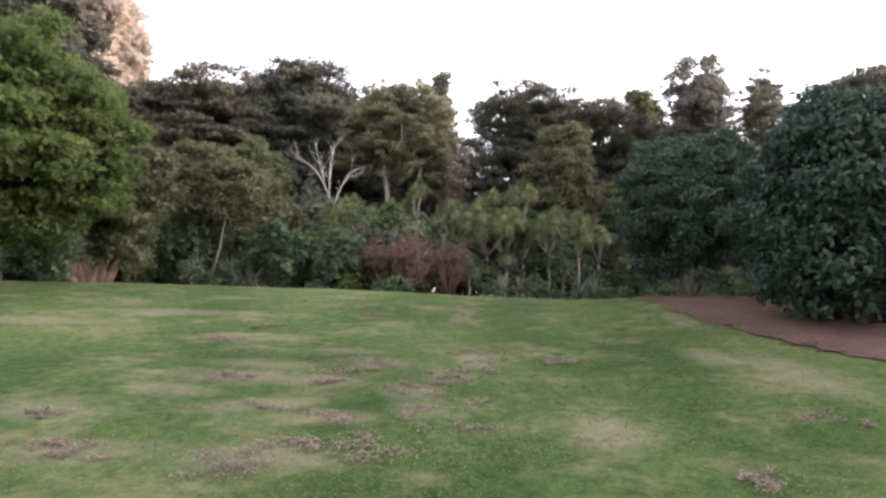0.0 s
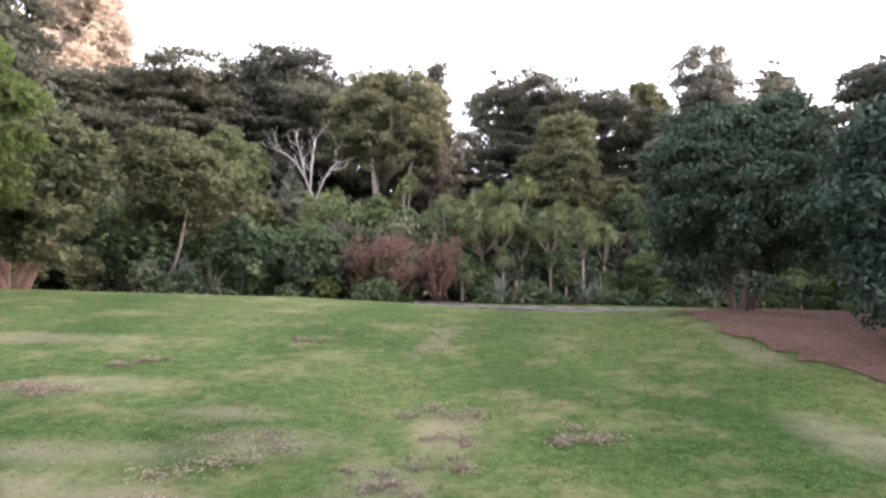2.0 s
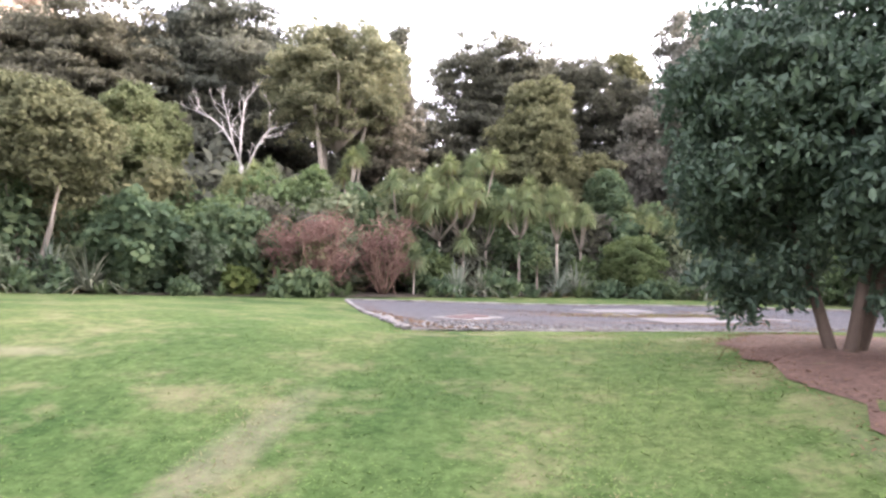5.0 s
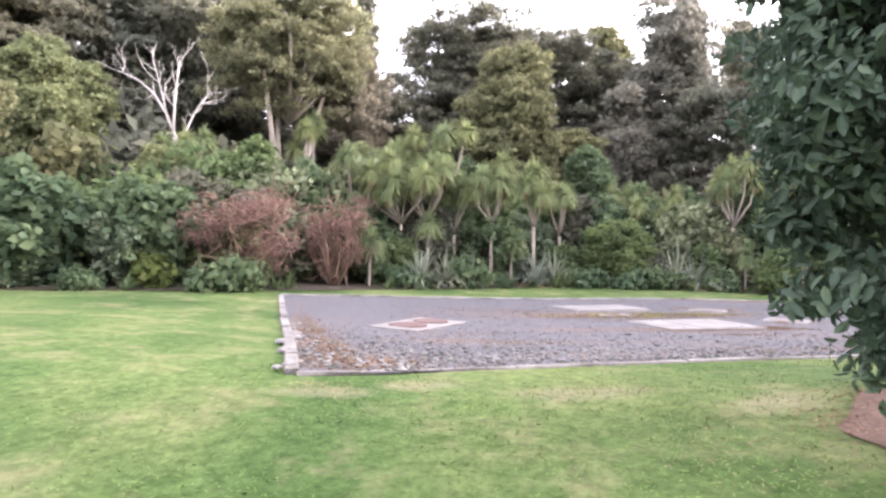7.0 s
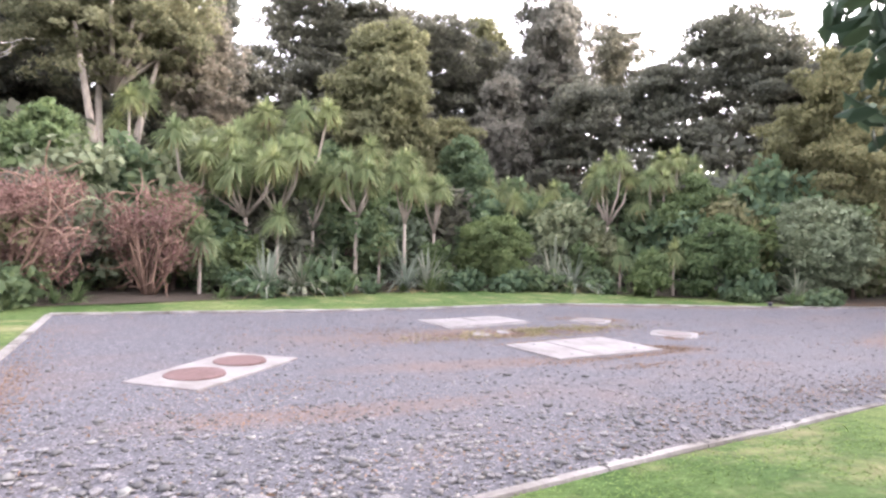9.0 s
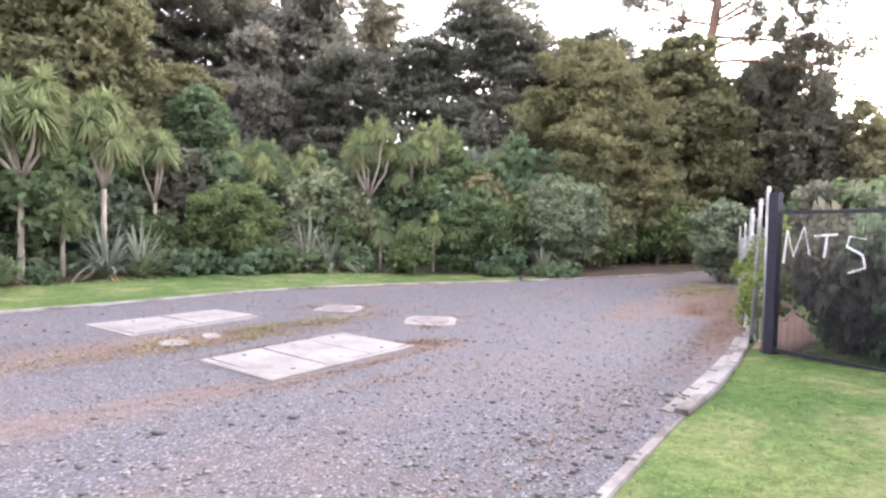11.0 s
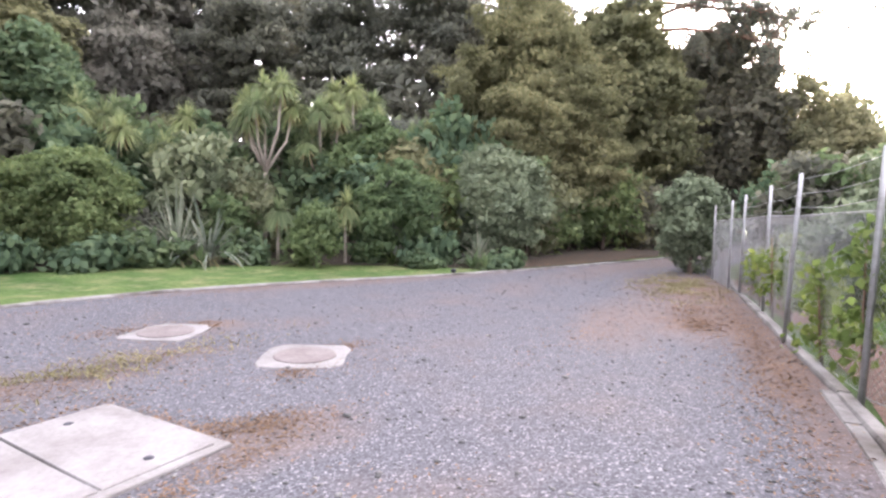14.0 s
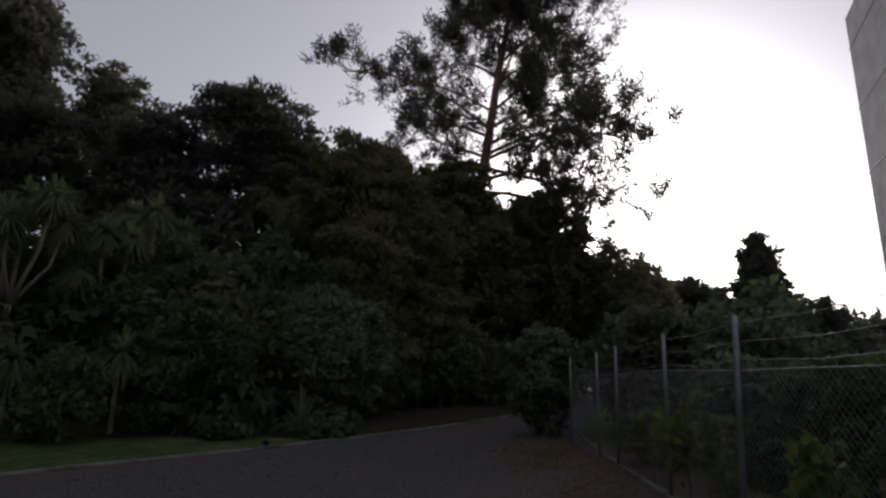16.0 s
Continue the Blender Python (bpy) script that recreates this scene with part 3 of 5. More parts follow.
def manhole(x, y, w, d, turn, r):
    ob = thing("manhole_cover", x, y, hz(x, y) + 0.035, "round iron lid in a chipped pale concrete collar", "manhole cover", "round manholes", turn)
    rng = np.random.default_rng(int(x * 10))
    k = 24
    a = np.linspace(0, 2 * math.pi, k, endpoint=False)
    ca = np.sign(np.cos(a)) * np.abs(np.cos(a)) ** 0.32 * w / 2 * rng.uniform(0.93, 1.05, k)
    sa = np.sign(np.sin(a)) * np.abs(np.sin(a)) ** 0.32 * d / 2 * rng.uniform(0.93, 1.05, k)
    part("collar", *prism(np.c_[ca, sa], rng.normal(0, 0.004, k), 0.12), CONCRETE, ob)
    part("lid", *disc(0, 0, r, 0.012, 0.03), DULLIRON, ob, "rusty round iron lid")


manhole(9.84, 21.95, 0.86, 0.8, 38, 0.31)
manhole(10.4, 19.98, 0.9, 0.84, 46, 0.31)


# ---- plants ----
def limbs(rng, start, ends, r0, bend=0.15):
    """Bent limbs from a start to each end."""
    out = []
    for e in ends:
        s, e = np.asarray(start, float), np.asarray(e, float)
        ln = np.linalg.norm(e - s)
        path = []
        off = rng.normal(0, bend * ln, 3)
        for i in range(5):
            f = i / 4
            p = s + (e - s) * f + off * math.sin(math.pi * f) * 0.6 + np.array([0, 0, 0.12 * ln * math.sin(math.pi * f)])
            path.append((p, r0 * (1 - 0.8 * f) + 0.008))
        out.append(path)
    return out


def tree(name, x, y, h, width, mat, bark, label, category="tree", clear=0.3, blobs=9, size=0.22, clump=0.4, cover=0.9, flat=0.7, layered=1.0, seed=1,
         shape="round", trunk_r=None, aspect=0.5, droop=0.2, group="", lean=(0, 0), stems=1, shell=0.85, depth=None, base=None, dense=0.6, limb=5, fine=False):
    """A tree or large shrub: trunk, limbs and an uneven crown of leaf tufts."""
    rng = np.random.default_rng(seed)
    ob = thing(name, x, y, base, label, category, group)
    R, D, z0 = width / 2, (depth or width) / 2, h * clear
    tr = trunk_r or min(0.3, 0.018 * h + 0.03)
    B = []
    for i in range(blobs):
        f = (i + 0.5) / blobs
        a = i * 2.4 + rng.uniform(-0.6, 0.6)
        if shape == "cone":
            zz, rr, s = 0.08 + 0.86 * f, (1 - f) ** 0.8 * 0.75 + 0.08, 0.25 + 0.3 * (1 - f)
        elif shape == "column":
            zz, rr, s = 0.05 + 0.88 * f, 0.5 * math.sin(math.pi * (0.2 + 0.75 * f)), 0.42
        elif shape == "layered":
            a = i * 2.4 + rng.uniform(-1, 1)
            zz, rr, s = 0.1 + 0.85 * f ** 0.75, math.sqrt(rng.uniform(0.05, 1)) * 0.8 * (1 - 0.5 * f * f), rng.uniform(0.26, 0.46)
        else:
            zz, rr, s = 0.12 + 0.74 * f, 0.7 * math.sin(math.pi * (0.2 + 0.66 * f)), rng.uniform(0.3, 0.5)
        s *= rng.uniform(0.75, 1.2)
        rr *= rng.uniform(0.7, 1.15)
        B.append([rr * math.cos(a), rr * math.sin(a), zz, s, s, s * layered * 2 * R / (h - z0 + R) * rng.uniform(0.8, 1.15)])
    if shape == "round":
        B.append([0, 0, 0.5, 0.6, 0.6, 0.36])
    B = np.array(B)
    wide = np.max(np.hypot(B[:, 0], B[:, 1]) + B[:, 3]) * 1.03
    lo, hi = np.min(B[:, 2] - B[:, 5]), np.max(B[:, 2] + B[:, 5])
    up = (h - clump * 0.4 - z0) / (hi - lo)
    B[:, 2] = z0 + (B[:, 2] - lo) * up
    B[:, 5] *= up
    B[:, [0, 3]] *= (R - clump * 0.4) / wide
    B[:, [1, 4]] *= (D - clump * 0.4) / wide
    k = (B[:, 2] - z0) / (h - z0)
    B[:, 0] += lean[0] * k
    B[:, 1] += lean[1] * k
    part("crown", *foliage(rng, B, size, clump, cover, flat, droop, aspect, shell, dense, fine), mat, ob)
    top = np.array([lean[0] * 0.6, lean[1] * 0.6, z0 + (h - z0) * 0.62])
    for k in range(stems):
        o = np.array([0, 0, -0.1]) if stems == 1 else np.array([math.cos(k * 2.1) * tr * 1.6, math.sin(k * 2.1) * tr * 1.6, -0.1])
        t2 = top if stems == 1 else top * np.array([1, 1, 0.8]) + np.array([math.cos(k * 2.1), math.sin(k * 2.1), 0]) * R * 0.4
        mid = (o + t2) / 2 + rng.normal(0, 0.03 * h, 3) * np.array([1, 1, 0])
        part("trunk", *tubes([[(o, tr * 1.35), (o * 0.9 + mid * 0.1, tr), (mid, tr * 0.72), (t2, tr * 0.3)]], 8), bark, ob, smooth=True)
    pick = B[:: max(1, len(B) // limb)]
    for path in limbs(rng, top * 0.62, [b[:3] for b in pick], tr * 0.45):
        part("branch", *tubes([path], 5), bark, ob, smooth=True)
    return ob


def cabbage_tree(x, y, h, seed, heads=4, spread=0.8, fork=0.45, lean=(0, 0), skirt=True, group="cabbage trees", head=0.74):
    """Pale forked stems, each tipped with a mop of sword leaves over a skirt of dead ones."""
    rng = np.random.default_rng(seed)
    ob = thing("cabbage_tree", x, y, None, "cabbage tree with pale forked trunk and mop-like leaf heads" if heads > 1 else "single-stemmed young cabbage tree with one leaf head", "cabbage tree", group)
    f = np.array([lean[0] * fork, lean[1] * fork, h * fork])
    r = 0.035 + 0.006 * h
    part("trunk", *tubes([[((0, 0, -0.1), r * 1.4), ((f[0] * 0.2, f[1] * 0.2, h * fork * 0.3), r), (f, r * 0.85)]], 8), PALEBARK, ob, smooth=True)
    for k in range(heads):
        a = k * 2.4 + rng.uniform(0, 1.2)
        s = spread * rng.uniform(0.5, 1.1) if heads > 1 else 0.05
        e = np.array([lean[0] + s * math.cos(a), lean[1] + s * math.sin(a), h - head * 0.6 - rng.uniform(0, 0.22) * h * (k > 0)])
        m = f * 0.5 + e * 0.5 + np.array([math.cos(a), math.sin(a), -0.3]) * s * 0.25
        stem = part("stem", *tubes([[(f, r * 0.8), (m, r * 0.62), (e, r * 0.55)]], 7), PALEBARK, ob, smooth=True)
        part("leaf_head", *straps(rng, 270, e, head * 0.86, 0.06, (-0.7, 1.5), 0.6, 4), STRAP, stem)
        if skirt:
            part("dead_leaf_skirt", *straps(rng, 26, e - np.array([0, 0, 0.12]), head * 0.8, 0.05, (-1.4, -0.6), 0.2), STRAW, stem, "hanging straw-brown dead leaves")
    return ob


def flax(x, y, h, seed):
    rng = np.random.default_rng(seed)
    ob = thing("flax_bush", x, y, None, "flax clump of long arching grey-green sword leaves", "flax", "flax clumps")
    part("leaves", *straps(rng, 90, (0, 0, 0), h * 1.15, 0.07, (0.55, 1.45), 0.75, 5, 0.1), FLAXMAT, ob)
    part("dead_leaves", *straps(rng, 22, (0, 0, 0.03), h * 0.9, 0.06, (0.1, 0.5), 0.5, 4, 0.1), STRAW, ob, "dry straw-coloured fallen leaves")
    return ob


def russet_shrub(x, y, h, w, seed):
    """A dying shrub: a tangle of twigs with sparse reddish leaves."""
    rng = np.random.default_rng(seed)
    ob = thing("russet_shrub", x, y, None, "dying shrub of tangled twigs and reddish-brown leaves", "shrub", "russet shrubs")
    for k in range(20):
        a, s = rng.uniform(0, 6.28), w * 0.55 * rng.uniform(0.3, 1.1)
        e = (s * math.cos(a), s * math.sin(a), h * rng.uniform(0.45, 0.95))
        paths = limbs(rng, (0.1 * math.cos(a), 0.1 * math.sin(a), -0.05), [e], 0.028, 0.2)
        for j in range(8):
            p = paths[0][rng.integers(1, 5)][0]
            paths += limbs(rng, p, [p + rng.normal(0, 0.35, 3) + np.array([0, 0, 0.1])], 0.011, 0.2)
        part("branch", *tubes(paths, 4), REDBARK, ob, smooth=True)
    B = [(w * 0.28 * math.cos(k * 1.3), w * 0.28 * math.sin(k * 1.3), h * (0.35 + 0.09 * k), w * 0.3, w * 0.3, h * 0.22) for k in range(6)]
    part("foliage", *foliage(rng, B, 0.07, 0.2, 0.1, 0.8, 0.2, 0.45, 0.5, 0.5), REDDISH, ob)
    return ob


def branching(rng, start, direction, length, radius, depth, out, spread=0.55, up=0.15, kids=(2, 3), shrink=0.68):
    """Bare limbs that fork again and again."""
    d = np.asarray(direction, float)
    p = np.asarray(start, float)
    path = [(p.copy(), radius)]
    for i in range(3):
        d = d + rng.normal(0, 0.16, 3) + np.array([0, 0, up * 0.3])
        d /= np.linalg.norm(d)
        p = p + d * length / 3
        path.append((p.copy(), radius * (1 - 0.13 * (i + 1))))
    out.append(path)
    if depth == 0:
        return
    for _ in range(rng.integers(kids[0], kids[1] + 1)):
        n = d + rng.normal(0, spread, 3) + np.array([0, 0, up])
        n /= np.linalg.norm(n)
        f = rng.integers(2, 4)
        branching(rng, path[f][0], n, length * shrink * rng.uniform(0.75, 1.15), radius * 0.58, depth - 1, out, spread, up, kids, shrink)


def dead_tree(x, y, z, h, seed, lean):
    rng = np.random.default_rng(seed)
    ob = thing("dead_tree", x, y, None, "bleached bare dead tree standing among green crowns", "dead tree")
    g = z - hz(x, y)
    part("trunk", *tubes([[((0, 0, -0.1), 0.16), ((lean[0] * 0.3, lean[1] * 0.3, g * 0.6), 0.13), ((lean[0] * 0.5, lean[1] * 0.5, g), 0.11)]], 8), BONE, ob, smooth=True)
    fork = np.array([lean[0] * 0.5, lean[1] * 0.5, g])
    for x0, z0, x1, z1, r in ((0, 0, -2.1, 2.5, 0.06), (-0.1, 0.2, 0.1, 3.1, 0.055), (0.1, -0.6, 1.2, 1.7, 0.05), (-0.3, 0.6, -0.9, 3.0, 0.04)):
        out = []
        a, b2 = fork + np.array([x0, 0, z0]), fork + np.array([x1, rng.normal(0, 0.4), z1]) * np.array([1, 1, 1])
        path = limbs(rng, a, [b2], r, 0.07)[0]
        out.append(path)
        for p, rr in path[1:]:
            for _ in range(2):
                d = (b2 - a) / np.linalg.norm(b2 - a) + rng.normal(0, 0.45, 3)
                branching(rng, p, d / np.linalg.norm(d), h * 0.2 * rng.uniform(0.6, 1.2), max(0.018, rr * 0.5), 2, out, 0.4, 0.12, (1, 2), 0.7)
        part("branch", *tubes(out, 5), BONE, ob, smooth=True)
    return ob


def pine(x, y, h, seed):
    """A tall open pine: bare leaning trunk, long crooked limbs that reach over the drive, needles in tufts at their ends."""
    rng = np.random.default_rng(seed)
    ob = thing("pine_tree", x, y, None, "tall open-crowned pine with long bare limbs", "pine tree")
    side, back = np.array([0.357, -0.934, 0]), np.array([0.934, 0.357, 0])

    def stem(z):
        """The trunk's middle at a height."""
        return side * (2.7 * max(0.0, (z - 9) / (h - 9)) ** 0.9) + np.array([0, 0, z])

    zs = [-0.1, 4, 9, 12, 15, 18, 21, 24, h]
    part("trunk", *tubes([[(stem(z) + rng.normal(0, 0.06, 3), 0.4 - 0.35 * (max(z, 0) / h) ** 1.25) for z in zs]], 9), REDBARK, ob, smooth=True)
    centres = []
    # limbs: height at the trunk, reach over the drive (minus: into the wood), height at the tip
    for z0, reach, z1 in ((14.5, -7.0, 17.0), (15.5, -4.8, 17.0), (14, -3.6, 15.0), (12.8, -2.4, 13.2), (17.5, -2.2, 20), (19.5, -0.9, 22), (21.5, -0.2, 24), (12.2, 9.6, 10.7), (12.6, 8.4, 12.2), (12.9, 7.3, 13.6),
                          (13.5, 7.8, 15.4), (14.5, 7.0, 16.8), (15.5, 6.6, 18.2), (17, 5.8, 19.6), (18.5, 5.4, 21), (20, 4.8, 22.6), (22, 4.4, 24.4), (23.5, 3.8, 25.8), (11.4, 5.2, 11.0), (10.8, 6.8, 9.4), (16, 3.5, 20.2), (18, 2.0, 22.5), (24.5, 2.2, 27)):
        a = stem(z0)
        tip = side * reach + back * rng.normal(0, 1.5) + np.array([0, 0, z1])
        path = limbs(rng, a, [tip], 0.13 * (1.3 - z0 / h), 0.09)[0]
        out = [path]
        along = (tip - a) / np.linalg.norm(tip - a)
        for j in range(22):
            f = rng.uniform(0.22, 1.0) if j else 1.0
            i = min(3, int(f * 4))
            p = path[i][0] + (path[i + 1][0] - path[i][0]) * (f * 4 - i)
            d = along * 0.45 + rng.normal(0, 0.6, 3) + np.array([0, 0, 0.25])
            twigs = []
            branching(rng, p, d / np.linalg.norm(d), rng.uniform(0.7, 1.9), 0.028, 2, twigs, 0.55, 0.2, (2, 3), 0.68)
            out += twigs
            centres += [t[k][0] for t in twigs for k in (2, 3) if t[0][1] < 0.02]
        part("branch", *tubes(out, 4), REDBARK, ob, smooth=True)
    centres = np.array(centres)
    n = 9
    idx = np.repeat(np.arange(len(centres)), n)
    o = unit(rng.normal(size=(len(idx), 3)) + np.array([0, 0, 0.55]))
    ln = rng.uniform(0.2, 0.42, len(idx))
    V, F = leaves(centres[idx] + o * ln[:, None] * 0.5 + rng.normal(0, 0.1, (len(idx), 3)), o, rng.normal(size=(len(idx), 3)), ln, 0.065, 0.1)
    part("foliage", V, F, TOTARA, ob, "tufts of dark green needles")
    return ob


# --- clipped glossy shrubs beside the walk ---
tree("glossy_shrub_tree", 4.99, 11.0, 3.6, 3.4, GLOSSY, BARK, "clipped dark glossy-leaved evergreen tree on short trunks", clear=0.07, blobs=20, size=0.08, clump=0.17, cover=0.7, seed=3, stems=3, trunk_r=0.055, lean=(0.45, 0.7), fine=True, aspect=0.42, droop=0.6, dense=0.3)
tree("glossy_shrub_tree", 5.75, 7.5, 3.2, 3.4, GLOSSY, BARK, "dense dark glossy-leaved evergreen with skirts near the mulch", clear=-0.07, blobs=18, size=0.11, clump=0.19, cover=0.6, seed=4, stems=3, trunk_r=0.08, aspect=0.45, droop=0.6, dense=0.75)
tree("glossy_shrub_tree", 7.6, 10.0, 3.3, 3.2, GLOSSY, BARK, "dark glossy-leaved evergreen behind the clipped pair", clear=0.08, blobs=12, size=0.22, clump=0.3, cover=0.6, seed=14, stems=2, trunk_r=0.08, aspect=0.45, droop=0.6)

# --- trees beside the lawn ---
tree("broadleaf_tree", -9.9, 11.2, 5.1, 6.6, LIME, BARK, "spreading broadleaf tree with bright green outer leaves", lean=(1.0, -0.2), clear=0.16, blobs=24, size=0.15, clump=0.34, seed=5, trunk_r=0.16, flat=0.5, droop=0.4, limb=9, dense=0.5)
tree("broadleaf_bush", -9.9, 13.4, 1.5, 1.9, BROAD, BARK, "low leafy green bush under a spreading tree", "bush", clear=0.02, blobs=8, size=0.16, clump=0.2, seed=9)
tree("olive_tree", -10.4, 16.4, 5.3, 4.4, OLIVE, REDBARK, "bushy olive-green tree with thin reddish trunks", clear=0.1, blobs=13, size=0.203, clump=0.3, seed=6, stems=3)
tree("grey_green_tree", -12.4, 18.6, 6.0, 4.0, GREYGREEN, REDBARK, "soft grey-green tree over thin reddish trunks", clear=0.2, blobs=11, size=0.216, clump=0.32, seed=16, stems=3)
tree("bare_topped_tree", -16.5, 20, 12.5, 7.0, TOTARA, PALEBARK, "tall dark tree with pale bare upper limbs", clear=0.35, blobs=12, size=0.297, clump=0.45, seed=17, trunk_r=0.2, dense=0.35)
tree("manuka_tree", -10.5, 23.8, 6.5, 4.6, OLIVE, PALEBARK, "brownish-green tree on several pale slender trunks", clear=0.42, blobs=14, size=0.203, clump=0.34, seed=7, stems=4, trunk_r=0.07)
tree("yellow_green_tree", -11.2, 31.0, 8.5, 5.4, YELLOWISH, BARK, "bright yellow-green bushy tree behind darker shrubs", clear=0.3, blobs=11, size=0.203, clump=0.3, seed=8)
dead_tree(-6.9, 31.8, 5.7, 3.6, 12, (0.3, 0))
tree("pale_trunked_tree", -3.2, 36.4, 14.4, 9.0, TAN, PALEBARK, "tall tan-green tree with a pale forking trunk", clear=0.5, blobs=30, size=0.2, clump=0.4, seed=13, trunk_r=0.24, dense=0.2, limb=24, flat=0.5, layered=0.8, cover=0.62, stems=3)
tree("pale_trunked_tree", -0.3, 39.0, 12.5, 5.5, GUM, PALEBARK, "half-bare pale-limbed tree with sparse brown leaves", clear=0.45, blobs=9, size=0.27, clump=0.3, seed=18, trunk_r=0.16, dense=0.18, limb=9)

# --- dark tall trees behind ---
for i, (tx, ty, th, tw) in enumerate([(-20.5, 37, 14.6, 10), (-16.2, 38, 15.9, 9.5), (-10.8, 41, 18.0, 10), (-5.8, 45, 16.2, 8), (6.3, 48, 18.2, 12), (13.5, 49, 18.0, 10), (-25, 33, 12, 9), (20, 50, 16.5, 9),
                                      (32.0, 38.5, 17.0, 11.5), (27.6, 46.5, 18.7, 6), (39, 33, 13.5, 9), (-30, 28, 11, 9), (-13.3, 40, 16.6, 9), (25.5, 38.8, 13.2, 6.5), (31.6, 35.2, 12.2, 7.5), (1.3, 44.5, 12.4, 6.5), (20.6, 40.2, 11.6, 6.0), (-8, 43.5, 16.8, 8), (-23, 36, 13.2, 9), (10, 48.5, 17.6, 10), (-2.4, 47, 13.8, 7), (-12.5, 50, 18.6, 9), (35, 33.5, 14.6, 7)]):
    tree("totara_tree", tx, ty, th, tw * 1.3, TOTARA, BARK, "tall dark conifer with flat layered boughs", "conifer", clear=0.2, blobs=40, size=0.4, aspect=0.34, clump=0.7, cover=0.6, flat=0.28, layered=0.27, shape="layered", seed=20 + i, group="dark conifers", dense=0.32)
tree("slender_dark_tree", -0.5, 53, 22.2, 3.0, TOTARA, BARK, "slender dark tree rising above the wood", "conifer", clear=0.4, blobs=14, size=0.405, clump=0.5, seed=40, shape="column")
tree("olive_conical_tree", 7.8, 35.6, 11.6, 5.6, OLIVE, BARK, "olive-brown rounded conifer standing before darker trees", "conifer", clear=0.1, blobs=28, size=0.27, clump=0.45, aspect=0.4, dense=0.48, flat=0.5, layered=0.6, seed=41)
tree("olive_conical_tree", 11.2, 37.0, 7.8, 5.0, OLIVE, BARK, "lower olive-brown conifer among the wood's edge", "conifer", clear=0.1, blobs=20, size=0.27, clump=0.45, aspect=0.4, dense=0.48, flat=0.5, layered=0.6, seed=53)
tree("grey_gum_tree", 21.8, 45, 19.8, 8.5, GUM, PALEBARK, "tall grey-brown feathery gum tree", "gum tree", clear=0.15, blobs=26, size=0.351, clump=0.55, seed=42, layered=0.5, shape="layered", dense=0.36, droop=0.6, trunk_r=0.2)
tree("grey_gum_tree", 17.2, 44, 12.5, 5.5, GUM, PALEBARK, "grey-brown feathery gum among darker trees", "gum tree", clear=0.1, blobs=16, size=0.351, clump=0.55, seed=54, droop=0.6, trunk_r=0.2)
tree("grey_gum_tree", 28, 56, 25.2, 5.0, GUM, PALEBARK, "very tall pale gum tree above the wood", "gum tree", clear=0.5, blobs=14, size=0.405, clump=0.55, seed=43, shape="column", trunk_r=0.2, dense=0.35)
tree("grey_gum_tree", 34, 57, 24.7, 4.5, GUM, PALEBARK, "thin pale gum tree far behind the wood", "gum tree", clear=0.6, blobs=8, size=0.378, clump=0.45, seed=44, trunk_r=0.16, dense=0.25)
tree("domed_tree", 20.5, 55, 21.4, 5.0, OLIVE, BARK, "dome-topped dark tree behind the wood", clear=0.4, blobs=11, size=0.432, clump=0.6, seed=45)
tree("poplar_tree", -38, 58, 34, 13, PINKISH, PALEBARK, "tall poplar in pinkish autumn leaf", "poplar", clear=0.2, blobs=26, size=0.65, clump=0.95, seed=46, shape="column", dense=0.34)
tree("spreading_totara", 26.6, 27.3, 10.0, 9.2, OLIVE, REDBARK, "spreading conifer with drooping feathery boughs beside the drive", "conifer", clear=0.06, blobs=40, size=0.2, clump=0.4, aspect=0.34, dense=0.36, flat=0.5, layered=0.5, shape="layered", lean=(-0.9, 0.3), limb=12, cover=0.75, seed=47, droop=0.6)
tree("dark_roadside_tree", 33.5, 27.5, 12.0, 9, OLIVE, BARK, "dark dense tree overhanging the drive", "tree", clear=0.06, blobs=24, size=0.32, clump=0.5, flat=0.45, layered=0.6, dense=0.45, seed=48)
tree("dark_roadside_tree", 40.5, 24.5, 12.0, 9, TOTARA, BARK, "dark dense tree closing the end of the drive", "tree", clear=0.03, blobs=18, size=0.42, clump=0.6, dense=0.48, seed=49)
tree("dark_roadside_tree", 41.0, 19.4, 8.8, 7.5, TAN, BARK, "olive-green tree past the bend of the drive", "tree", clear=0.03, blobs=20, size=0.26, clump=0.5, dense=0.3, seed=55)
pine(34.9, 26.6, 27, 50)
tree("far_conifer", 44, 12.5, 9.6, 5.4, TOTARA, BARK, "sparse dark conifer beyond the fence", "conifer", clear=0.05, blobs=24, size=0.297, clump=0.35, seed=51, shape="cone", dense=0.4)
tree("domed_tree", 58, 15.2, 9.2, 9, TOTARA, BARK, "dark rounded tree far beyond the fence", clear=0.1, blobs=12, size=0.459, clump=0.7, seed=52)

